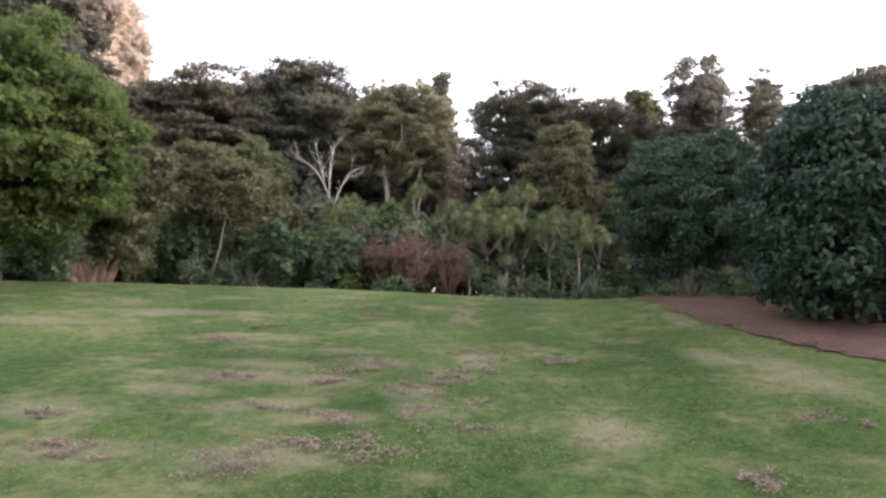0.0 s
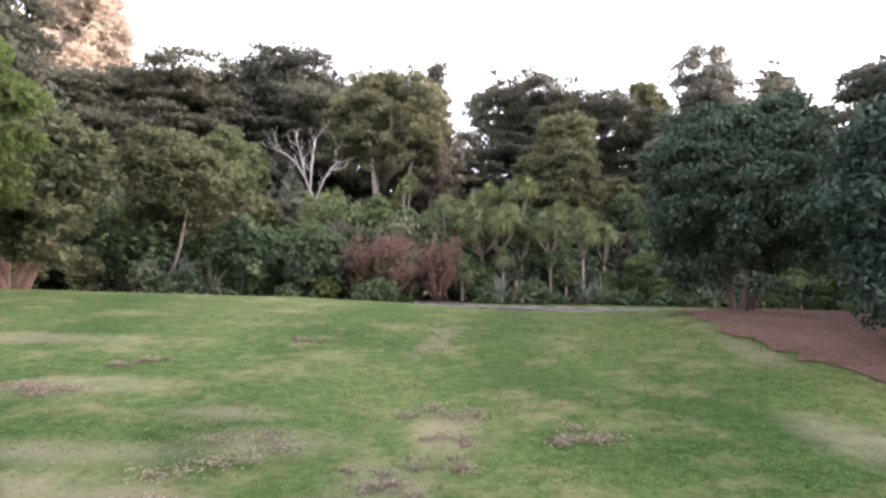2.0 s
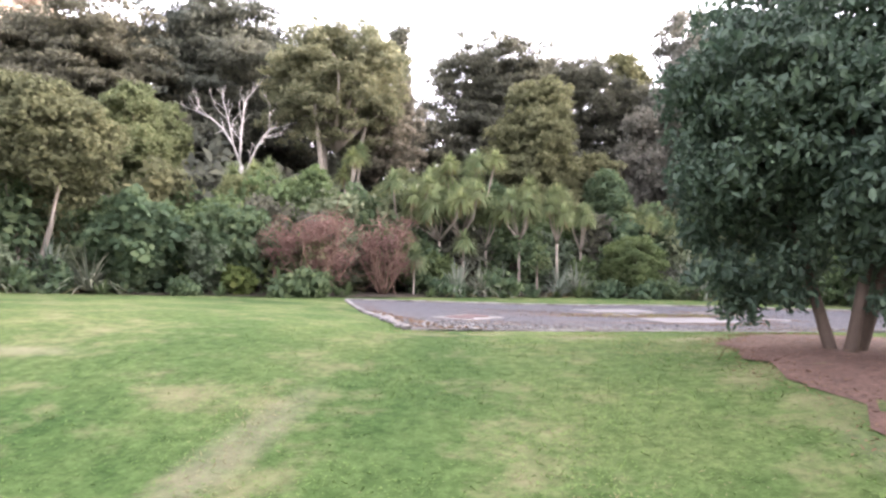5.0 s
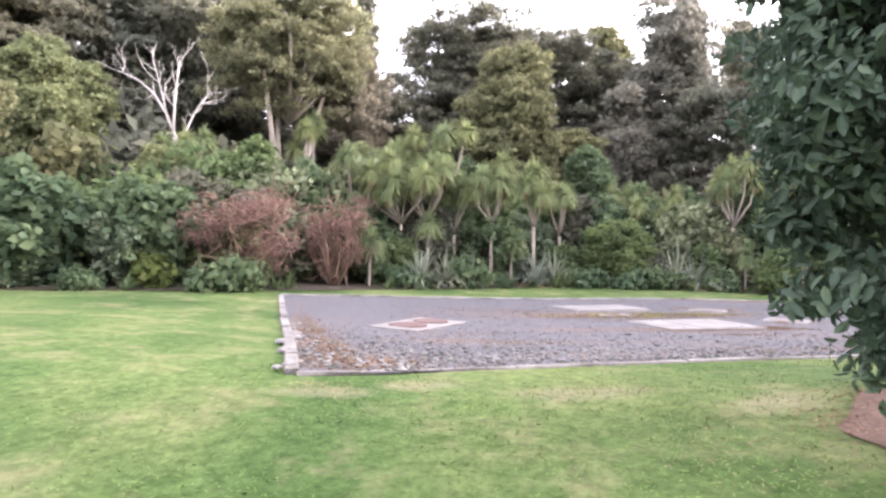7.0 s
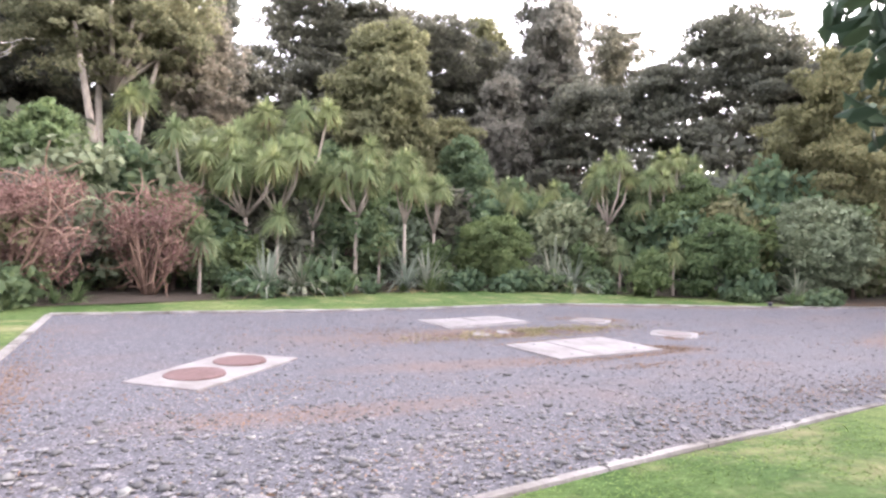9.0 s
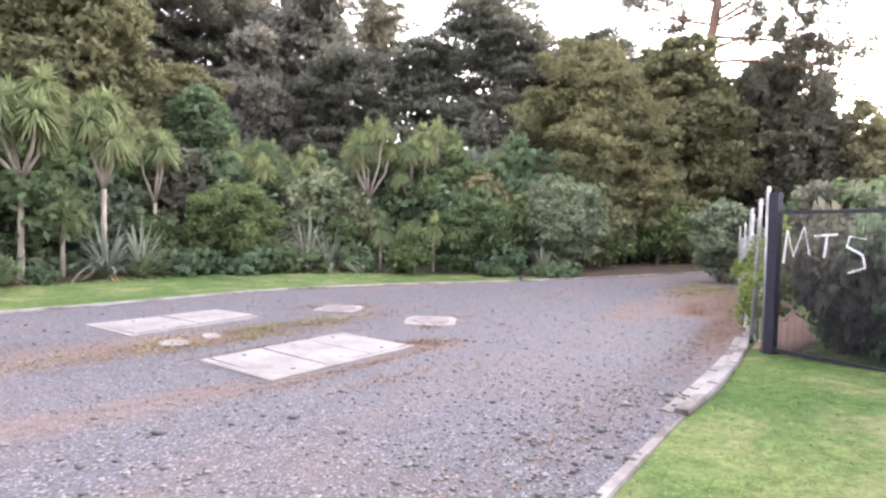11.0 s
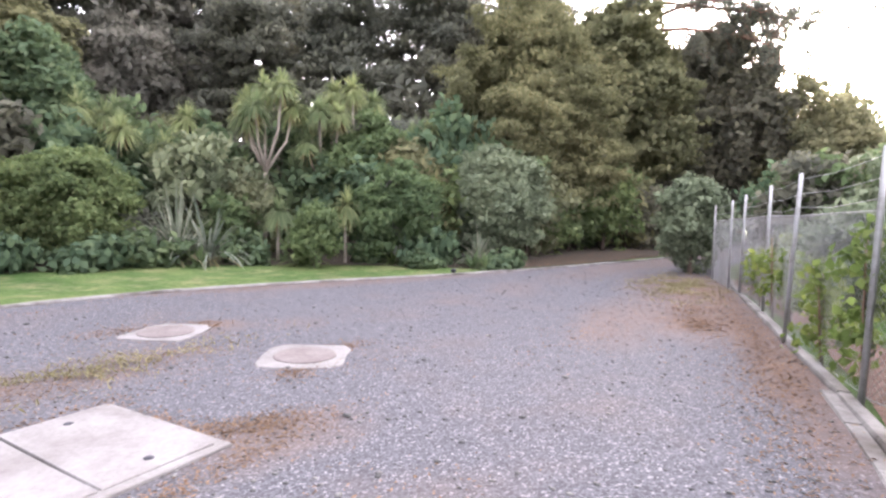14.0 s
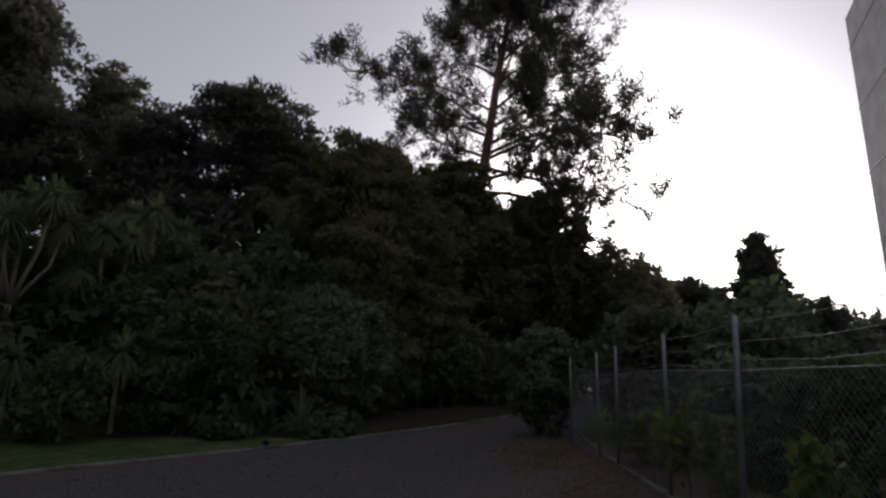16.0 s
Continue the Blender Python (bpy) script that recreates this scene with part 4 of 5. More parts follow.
# --- shrubs along the edge of the wood ---
tree("round_bush", 10.7, 29.9, 2.6, 3.0, FRESH, BARK, "rounded bright green bush at the edge of the wood", "bush", clear=0.02, blobs=12, size=0.12, clump=0.2, seed=60)
tree("grey_green_bush", 21.1, 25.2, 3.4, 3.6, GREYGREEN, BARK, "soft grey-green bush beside the drive", "bush", clear=0.05, blobs=14, size=0.132, clump=0.25, seed=61)
tree("leafy_bush", 17.9, 26.5, 2.8, 3.0, FRESH, BARK, "leafy mid-green bush at the lawn's edge", "bush", clear=0.02, blobs=13, size=0.156, clump=0.22, seed=62)
tree("kerbside_bush", 21.6, 19.75, 2.5, 1.9, GREYGREEN, BARK, "upright blue-green bush at the end of the fence", "bush", clear=0.0, blobs=10, size=0.12, clump=0.2, seed=63)
tree("broadleaf_bush", -7.3, 24.0, 3.1, 3.2, BROAD, BARK, "bush with large glossy green leaves", "bush", clear=0.03, blobs=13, size=0.27, clump=0.26, cover=0.8, seed=64, aspect=0.75)
tree("broadleaf_bush", -4.7, 24.8, 3.0, 3.0, BROAD, BARK, "bush with large glossy green leaves", "bush", clear=0.03, blobs=13, size=0.27, clump=0.26, cover=0.8, seed=65, aspect=0.75)
tree("broadleaf_bush", -4.2, 23.9, 1.0, 1.1, LIME, BARK, "low light-green broad-leaved bush", "bush", clear=0.02, blobs=7, size=0.216, clump=0.18, cover=0.8, seed=68, aspect=0.8)
tree("broadleaf_bush", 14.9, 32.3, 4.4, 2.8, BROAD, BARK, "tall bush with large bright green leaves", "bush", clear=0.25, blobs=11, size=0.24, clump=0.28, cover=0.75, seed=160, aspect=0.8)
tree("leafy_bush", 19.0, 29.2, 4.5, 3.0, FRESH, PALEBARK, "tall light green bush on thin pale stems", "bush", clear=0.3, blobs=11, size=0.18, clump=0.26, seed=161, stems=3, trunk_r=0.04)
tree("leafy_bush", 11.6, 34.6, 6.4, 4.0, BROAD, BARK, "rounded green tree behind the cabbage trees", "bush", clear=0.15, blobs=13, size=0.24, clump=0.34, seed=162)
tree("yellow_bush", -5.2, 26.9, 4.2, 2.3, YELLOWISH, BARK, "yellowish-brown bush behind glossy shrubs", "bush", clear=0.1, blobs=10, size=0.15, clump=0.24, seed=163)
tree("leafy_bush", -3.0, 28.3, 5.0, 3.2, FRESH, BARK, "dense mid-green bush behind russet shrubs", "bush", clear=0.1, blobs=12, size=0.19, clump=0.28, seed=164)
tree("leafy_bush", 0.3, 33.0, 5.8, 3.4, YELLOWISH, BARK, "light yellow-green bush behind cabbage trees", "bush", clear=0.1, blobs=12, size=0.2, clump=0.3, seed=165)
tree("leafy_bush", 5.0, 33.8, 5.4, 3.6, BROAD, BARK, "deep green bush behind cabbage trees", "bush", clear=0.1, blobs=12, size=0.22, clump=0.3, seed=166)
russet_shrub(-2.2, 24.7, 2.7, 2.9, 66)
russet_shrub(0.2, 26.4, 2.7, 2.0, 67)

for args in [(0.9, 29.2, 5.0, 70, 7, 1.1), (2.3, 28.6, 4.7, 71, 10, 1.3), (3.2, 29.0, 4.9, 92, 7, 1.0), (3.6, 31.0, 6.4, 72, 8, 1.3), (5.6, 28.7, 5.0, 73, 7, 0.8), (7.3, 29.2, 4.9, 74, 4, 0.5), (-1.9, 33.6, 7.2, 75, 4, 0.7), (-5.6, 29.2, 5.6, 76, 5, 0.9),
             (9.0, 31.4, 4.3, 77, 4, 0.6), (14.0, 31.6, 4.4, 78, 2, 0.4), (16.2, 30.6, 5.6, 79, 6, 0.9), (19.6, 30.6, 6.0, 80, 7, 1.3), (20.9, 28.2, 4.8, 81, 4, 0.6), (18.0, 30.0, 5.0, 82, 5, 0.9), (4.3, 29.3, 4.2, 83, 3, 0.5), (12.4, 32.6, 4.6, 84, 4, 0.8), (1.4, 31.5, 5.9, 89, 5, 1.0), (-3.6, 30.5, 5.2, 90, 5, 0.9)]:
    cabbage_tree(*args)
for cx, cy, ch, sd in [(1.3, 26.6, 1.9, 85), (6.4, 28.9, 2.2, 86), (15.4, 28.6, 1.8, 87), (16.6, 27.2, 2.0, 88), (3.2, 27.6, 2.6, 91)]:
    cabbage_tree(cx, cy, ch, sd, 1, 0.1, 0.5)
for k, (fx, fy, fh) in enumerate([(-9.2, 22.9, 1.3), (-8.2, 23.0, 1.5), (-10.4, 22.3, 1.1), (2.9, 26.7, 1.3), (3.9, 27.3, 1.2), (4.7, 27.8, 1.1), (7.3, 28.8, 1.4), (8.1, 29.1, 1.3), (13.0, 29.3, 1.7), (13.7, 29.1, 1.5), (19.6, 24.9, 0.8)]):
    flax(fx, fy, fh * 1.15, 100 + k)

# --- filler shrubs of the understorey, copied from a few kinds ---
LOOKS = [(BROAD, "mid-green leafy shrub in the dense understorey"), (FRESH, "fresh green shrub in the dense understorey"), (OLIVE, "olive-brown shrub in the dense understorey"), (GREYGREEN, "grey-green twiggy shrub in the understorey"), (TOTARA, "dark evergreen shrub in the shaded understorey")]
KINDS = [tree("understorey_shrub", -60 - 5 * r, 60 + 4 * k, 3.2, 3.0, mt, BARK, lb, "shrub", clear=0.03, blobs=9, size=0.27 + 0.12 * r, clump=0.33 + 0.14 * r, cover=0.44, dense=0.4, seed=120 + k, group="understorey shrubs", limb=3)
         for r in range(2) for k, (mt, lb) in enumerate(LOOKS)]
rng = np.random.default_rng(9)
edge = along_line(BED_EDGE, 1.5)
for row, (back, lo, hi) in enumerate([(1.3, 0.45, 0.75), (2.9, 0.8, 1.15), (4.9, 1.1, 1.45), (7.5, 1.25, 1.65), (11, 1.4, 2.0)]):
    for i in range(0, len(edge) - 1, 1 if row < 3 else 2):
        d = edge[i + 1] - edge[i]
        d = d / np.linalg.norm(d)
        p = edge[i] + np.array([-d[1], d[0]]) * back + rng.normal(0, 0.45, 2)
        if row == 0 and (rng.random() < 0.45 or 19.5 < p[0] < 31):
            continue
        s = rng.uniform(lo, hi)
        src = KINDS[5 * (row > 2) + rng.choice(5, p=[0.28, 0.24, 0.18, 0.14, 0.16] if row < 3 else [0.2, 0.14, 0.26, 0.1, 0.3])]
        copy_thing(src, pose(p[0], p[1], hz(p[0], p[1]) - 0.03, 0, 0, rng.uniform(0, 360)) @ Matrix.Diagonal((s, s, s * rng.uniform(0.85, 1.15), 1)))

for q in edge[edge[:, 0] < 1]:
    px, py = q[0] - 1.3 + rng.normal(0, 0.3), q[1] + 3.6 + rng.normal(0, 0.3)
    copy_thing(KINDS[5 + 2 * (rng.random() < 0.3) + 2 * (rng.random() < 0.4)], pose(px, py, hz(px, py) - 0.05, 0, 0, rng.uniform(0, 360)) @ Matrix.Diagonal((0.85, 0.85, 0.62, 1)))

for x0, y0, x1, y1, count, lo, hi in [(22, 17.5, 42, 16, 16, 0.7, 1.0), (20, 15.5, 44, 11, 22, 0.7, 1.1), (17, 12, 30, 8, 14, 0.6, 0.9), (13.4, 14.7, 21.4, 17.9, 8, 0.24, 0.32), (13.5, 13.8, 20, 16.6, 12, 0.4, 0.55), (12.6, 12.4, 18, 14.2, 9, 0.5, 0.65)]:
    for i in range(count):
        f = (i + rng.uniform(0, 1)) / count
        px, py, sc = x0 + (x1 - x0) * f, y0 + (y1 - y0) * f + rng.normal(0, 0.5), rng.uniform(lo, hi)
        copy_thing(KINDS[rng.choice(5, p=[0.3, 0.15, 0.2, 0.15, 0.2])], pose(px, py, hz(px, py) - 0.03, 0, 0, rng.uniform(0, 360)) @ Matrix.Diagonal((sc, sc, sc, 1)))


for i in range(14):
    px, py, sc = 17 + rng.uniform(-1, 1), -3 + 0.95 * i, rng.uniform(0.8, 1.1)
    copy_thing(KINDS[(0, 4, 2)[i % 3]], pose(px, py, hz(px, py) - 0.03, 0, 0, rng.uniform(0, 360)) @ Matrix.Diagonal((sc, sc, sc, 1)))


# low grassy plants that hide the foot of the wood
tuft_rng = np.random.default_rng(41)
tuft = thing("edge_tuft", -64, 58, None, "low arching green tuft at the foot of the wood", "plant", "edge tufts")
part("leaves", *straps(tuft_rng, 70, (0, 0, 0), 0.62, 0.05, (0.2, 1.4), 0.6, 3, 0.03), FRESH, tuft)
tuft2 = thing("edge_tuft", -64, 60, None, "low leafy green plant at the foot of the wood", "plant", "edge tufts")
part("leaves", *foliage(tuft_rng, [(0, 0, 0.22, 0.42, 0.42, 0.24)], 0.15, 0.2, 0.8, 0.8, 0.3, 0.6), BROAD, tuft2)
for q in along_line(BED_EDGE[2:], 0.55):
    px, py = q + tuft_rng.normal(0, 0.25, 2) + np.array([0, 0.42])
    sc = tuft_rng.uniform(0.55, 1.5)
    if tuft_rng.random() < 0.55 and not 19.5 < px < 31:
        copy_thing(tuft if tuft_rng.random() < 0.6 else tuft2, pose(px, py, hz(px, py), 0, 0, tuft_rng.uniform(0, 360)) @ Matrix.Diagonal((sc, sc, sc * tuft_rng.uniform(0.8, 1.3), 1)))

# far woods that close the view behind the tall trees
for i in range(30):
    f = (i + rng.uniform(0.2, 0.8)) / 30
    px, py = (-62 + 110 * f, 60 + rng.uniform(-2, 4)) if i < 24 else (60 + rng.uniform(-2, 3), 60 - 9 * (i - 24))
    sc = rng.uniform(3.5, 4.5) if i < 24 else rng.uniform(1.8, 2.3)
    copy_thing(KINDS[9 if i % 3 else 7], pose(px, py, hz(px, py) - 0.1, 0, 0, rng.uniform(0, 360)) @ Matrix.Diagonal((sc * 1.15, sc * 1.15, sc, 1)))


for i in range(8):
    px, py, sc = 50 + rng.uniform(-1.5, 1.5), 5 + 2.6 * i, rng.uniform(1.3, 1.8)
    copy_thing(KINDS[9 - i % 3], pose(px, py, hz(px, py) - 0.1, 0, 0, rng.uniform(0, 360)) @ Matrix.Diagonal((sc * 1.2, sc * 1.2, sc, 1)))


# ---- fence and gate beside the drive ----
fence = new("wire_fence")
tagged(fence, "galvanised chain-link fence with barbed wire and climbing vines", "fence")
POSTS = [(12.0, 15.62, 1.86), (13.94, 16.38, 1.84), (15.75, 16.98, 1.83), (17.85, 17.74, 1.8), (18.7, 18.15, 1.74), (20.6, 18.95, 1.7)]
LEANS = [(0.02, -0.05), (0.03, -0.07), (0.0, -0.02), (0.01, -0.03), (0, 0), (0, 0)]
for (px, py, pz), (lx, ly) in zip(POSTS, LEANS):
    g = hz(px, py) - 0.1
    part("post", *tubes([[((px - lx, py - ly, g), 0.022), ((px, py, pz), 0.022), ((px, py, pz + 0.012), 0.016)]], 10), GALV, fence, smooth=True)
part("corner_post", *tubes([[((11.39, 15.345, 0), 0.02), ((11.39, 15.345, 1.97), 0.02)]], 10), GALV, fence, smooth=True)
line = [(11.6, 15.3, 1.86)] + POSTS
for (ax0, ay0, az0), (bx0, by0, bz0) in zip(line[:-1], line[1:]):
    a3, b3 = np.array([ax0, ay0, 0.0]), np.array([bx0, by0, 0.0])
    za, zb = hz(ax0, ay0), hz(bx0, by0)
    run = np.linalg.norm(b3 - a3)
    wires = []
    tall = 1.32
    for k in np.arange(-tall, run, 0.06):
        for sgn in (1, -1):
            u0, u1 = max(0.0, k), min(run, k + tall)
            v0, v1 = u0 - k, u1 - k
            if u1 - u0 < 0.03:
                continue
            pts = []
            for u, v in ((u0, v0), (u1, v1)):
                v = v if sgn > 0 else tall - v
                q = a3 + (b3 - a3) * u / run
                pts.append(((q[0], q[1], za + (zb - za) * u / run + 0.04 + v), 0.0016))
            wires.append(pts)
    part("chain_link", *tubes(wires, 3), WIRE, fence)
    for hgt in (1.36, 0.05):
        part("line_wire", *tubes([[((ax0, ay0, za + hgt), 0.004), ((bx0, by0, zb + hgt), 0.004)]], 4), WIRE, fence)
    for drop in (0.05, 0.2, 0.34):
        m3 = (a3 + b3) / 2
        part("barbed_wire", *tubes([[((ax0, ay0, az0 - drop), 0.003), ((m3[0], m3[1], (az0 + bz0) / 2 - drop - 0.03), 0.003), ((bx0, by0, bz0 - drop), 0.003)]], 4), WIRE, fence)

# vines: leafy strands over the mesh
vrng = np.random.default_rng(77)
for vx, vy, vh, vw in [(12.25, 15.68, 1.25, 0.2), (14.6, 16.5, 0.95, 0.25), (15.3, 16.8, 1.1, 0.26), (13.2, 16.03, 0.85, 0.34), (16.6, 17.2, 0.8, 0.3), (11.75, 15.35, 1.5, 0.14)]:
    v = thing("fence_vine", vx, vy, None, "light green leafy vine climbing the wire fence", "vine", "fence vines")
    for k in range(5):
        o = vrng.normal(0, vw * 0.3)
        st = [((o * 0.4, 0, -0.02), 0.008), ((o, 0.02, vh * 0.5), 0.006), ((o + vrng.normal(0, 0.08), 0.03, vh * vrng.uniform(0.75, 1)), 0.003)]
        part("stem", *tubes([st], 4), REDBARK, v, smooth=True)
    B = [(vrng.normal(0, vw * 0.35), vrng.normal(0, 0.05), vh * f, vw * 0.3, 0.1, vh * 0.1) for f in (0.3, 0.45, 0.6, 0.75, 0.9)]
    part("foliage", *foliage(vrng, B, 0.085, 0.12, 0.22, 0.9, 0.5, 0.75, 0.5, 0.3), VINE, v)

for px, py, sc in [(12.5, 14.35, 0.5), (12.3, 13.5, 0.52), (12.7, 12.7, 0.55), (13.4, 13.9, 0.55), (12.2, 11.8, 0.5)]:
    copy_thing(KINDS[9], pose(px, py, hz(px, py) - 0.02, 0, 0, px * 300) @ Matrix.Diagonal((sc, sc, sc, 1)))

for k, (px, py, sc) in enumerate([(11.95, 14.75, 0.4), (11.85, 14.15, 0.38), (11.8, 13.55, 0.4), (12.45, 15.0, 0.42), (12.1, 14.45, 0.44)]):
    copy_thing(KINDS[(9, 5, 8)[k % 3]], pose(px, py, hz(px, py) - 0.02, 0, 0, px * 300 + k * 70) @ Matrix.Diagonal((sc * 0.8, sc * 0.8, sc * 1.2, 1)))

gate = new("black_gate")
GA, GB = np.array([11.33, 15.25]), np.array([10.9, 13.23])
tagged(gate, "black steel mesh gate with white sprayed letters", "gate")
gdir = (GB - GA) / np.linalg.norm(GB - GA)
gz, GTOP = 0.1, 1.89


def on_gate(u, z, out=0.0):
    """A point of the gate's plane: metres from its post, height, metres towards the drive."""
    return (GA[0] + gdir[0] * u + gdir[1] * out, GA[1] + gdir[1] * u - gdir[0] * out, z)


def bar(u0, z0, u1, z1, thick):
    V = []
    d = np.array([u1 - u0, z1 - z0])
    d = d / np.linalg.norm(d)
    n2 = np.array([-d[1], d[0]]) * thick / 2
    for u, z in ((u0, z0), (u1, z1)):
        for s in (1, -1):
            for o in (-thick / 2, thick / 2):
                V.append(on_gate(u + n2[0] * s, z + n2[1] * s, o))
    return V, [(0, 1, 3, 2), (4, 6, 7, 5), (0, 4, 5, 1), (2, 3, 7, 6), (0, 2, 6, 4), (1, 5, 7, 3)]


part("gate_post", *bar(0, gz - 0.1, 0, GTOP, 0.1), BLACK, gate)
part("gate_post", *bar(2.06, gz - 0.1, 2.06, GTOP, 0.1), BLACK, gate)
part("top_rail", *bar(0.05, GTOP - 0.22, 2.01, GTOP - 0.22, 0.04), BLACK, gate)
part("bottom_rail", *bar(0.05, gz + 0.06, 2.01, gz + 0.06, 0.04), BLACK, gate)
mesh_wires = []
for z in np.arange(gz + 0.1, GTOP - 0.25, 0.022):
    mesh_wires.append([(on_gate(0.05, z), 0.0035), (on_gate(2.01, z), 0.0035)])
for u in np.arange(0.1, 2.0, 0.075):
    mesh_wires.append([(on_gate(u, gz + 0.08), 0.002), (on_gate(u, GTOP - 0.24), 0.002)])
part("gate_mesh", *tubes(mesh_wires, 4), BLACK, gate, "closely spaced black wires")
STROKES = {"M": [[(0.1, 1.12), (0.13, 1.48), (0.2, 1.2), (0.3, 1.52), (0.36, 1.22)]], "T": [[(0.4, 1.42), (0.62, 1.44)], [(0.52, 1.43), (0.5, 1.2)]],
           "S": [[(0.86, 1.4), (0.72, 1.42), (0.7, 1.32), (0.84, 1.24), (0.86, 1.12), (0.72, 1.06)]]}
for letter in STROKES.values():
    rows3 = [[(on_gate(u, z, -0.006), 0.012) for u, z in st] for st in letter]
    part("sprayed_letter", *tubes(rows3, 6), CHALK, gate, "white sprayed letter")

# ---- buildings beyond the fence ----
hall = thing("panel_building", 28.9, 5.9, None, "tall plain building of grey wall panels", "building")
part("wall", *box_mesh(8, 8, 16, 0.05, (0, 0, 8)), CLADDING, hall)
for k in range(6):
    part("panel_joint", *box_mesh(8.03, 8.03, 0.03, 0, (0, 0, 1.6 + 2.6 * k)), BLACK, hall)
far_house = thing("far_building", 124, -13, 0, "pale flat-roofed building far away", "building")
part("wall", *box_mesh(8, 12, 12, 0.1, (0, 0, 6)), WHITEWALL, far_house)
for k in range(4):
    part("window", *box_mesh(0.1, 1.2, 1.2, 0, (-4.02, -3 + 2 * k, 10)), BLACK, far_house)

# ---- loose ground cover ----
grng = np.random.default_rng(31)
path_xy = np.array([(0, 0), (0.4, 2.7), (1.0, 5.3), (1.85, 8.5), (2.4, 10.3), (3.3, 12), (5.9, 14.3), (9, 16.8)])
n = 420000
cand = np.c_[grng.uniform(-6, 11, n), grng.uniform(0.6, 16, n)]
d2 = np.min(np.hypot(cand[:, None, 0] - path_xy[None, :, 0], cand[:, None, 1] - path_xy[None, :, 1]), axis=1)
tufty = 0.62 + 0.38 * np.sin(cand[:, 0] * 7.3 + 2.1 * np.sin(cand[:, 1] * 3.1)) * np.cos(cand[:, 1] * 6.1 + 1.7 * np.sin(cand[:, 0] * 2.3))
keep = (grng.random(n) < np.clip(1.15 - d2 / 3.6, 0, 1) * tufty) & ~inside(PAD, cand[:, 0], cand[:, 1]) & ~inside(MULCH, cand[:, 0], cand[:, 1])
cand = cand[keep]
n = len(cand)
hgt = grng.uniform(0.01, 0.026, n)
base_z = height(cand[:, 0], cand[:, 1])
tilt = grng.normal(0, 1.7, (n, 2))
V, F = leaves(np.c_[cand, base_z + hgt * 0.35], np.c_[tilt, np.full(n, 0.6)], np.c_[grng.normal(0, 0.35, (n, 2)), np.ones(n)], hgt * 1.3, 0.007, 0.1)
tagged(part("grass_blades", V, F, BLADE), "short mown green grass", "grass", kind="stuff")

# withered clippings in flat tufts on the worn lawn
spots = [(-0.3, 5.39), (-0.18, 5.09), (-0.16, 4.69), (0.08, 5.86), (0.44, 6.56), (-0.86, 4.46), (-1.62, 4.72), (-1.33, 3.42), (-0.51, 3.84), (0.17, 4.16), (-1.09, 3.81), (-2.38, 3.6), (0.41, 7.01), (0.35, 6.08), (1.31, 6.49), (-0.9, 6.25), (-2.0, 5.5), (-2.6, 8.1), (-1.14, 5.5), (-3.05, 4.3), (-2.9, 7.2), (1.84, 3.2), (2.98, 4.18), (-1.3, 9.4)]
C, A = [], []
for sx, sy in spots:
    r = grng.uniform(0.06, 0.13)
    for _ in range(int(grng.integers(4, 9))):
        cx, cy, rr = sx + grng.normal(0, r * 1.5), sy + grng.normal(0, r), r * grng.uniform(0.25, 0.6)
        k = int(5200 * rr * rr * 4) + 40
        o = grng.normal(0, rr, (k, 2)) * np.array([1.25, 0.85])
        C.append(np.c_[cx + o[:, 0], cy + o[:, 1], height(cx + o[:, 0], cy + o[:, 1]) + np.abs(grng.normal(0.016, 0.012, k))])
C = np.concatenate(C)
n = len(C)
V, F = leaves(C, np.c_[grng.normal(size=(n, 2)), grng.normal(0, 0.35, n)], np.c_[grng.normal(0, 0.4, (n, 2)), np.ones(n)], grng.uniform(0.022, 0.05, n), 0.008, 0.1)
tagged(part("withered_clippings", V, F, CLIPPING), "withered grey-brown grass clippings on the lawn", "dry grass", kind="stuff")

# straw-coloured worn patches: x, y, half-widths, blades
C = []
for wx, wy, ra, rb, count in [(1.52, 12.77, 0.2, 0.09, 260), (3.34, 12.75, 0.3, 0.1, 420), (2.21, 12.98, 0.2, 0.08, 160), (0.36, 9.75, 0.12, 0.5, 500), (-2.15, 6.31, 0.7, 0.22, 900), (-1.07, 6.42, 0.3, 0.15, 350), (-2.44, 3.69, 0.4, 0.2, 500),
                              (-0.9, 3.4, 0.7, 0.3, 900), (0.2, 3.9, 0.6, 0.25, 700), (2.9, 4.6, 0.5, 0.3, 500), (-4.2, 7.6, 0.9, 0.3, 700), (-6, 9.5, 1.1, 0.25, 600), (3.2, 7.2, 0.3, 0.5, 450), (2.2, 8.9, 0.3, 0.3, 350), (3.6, 11.7, 0.3, 0.5, 450), (-0.3, 5.6, 0.6, 0.35, 700)]:
    count = int(count * 0.6)
    o = grng.normal(size=(count, 2)) * np.array([ra, rb])
    C.append(np.c_[wx + o[:, 0], wy + o[:, 1]])
C = np.concatenate(C)
n = len(C)
V, F = leaves(np.c_[C, height(C[:, 0], C[:, 1]) + grng.uniform(0.006, 0.03, n)], np.c_[grng.normal(size=(n, 2)), grng.normal(0, 0.4, n)], np.c_[grng.normal(0, 0.5, (n, 2)), np.ones(n)], grng.uniform(0.02, 0.045, n), 0.006, 0.1)
tagged(part("dry_grass", V, F, STRAW), "dry straw-coloured worn grass on the lawn", "dry grass", kind="stuff")

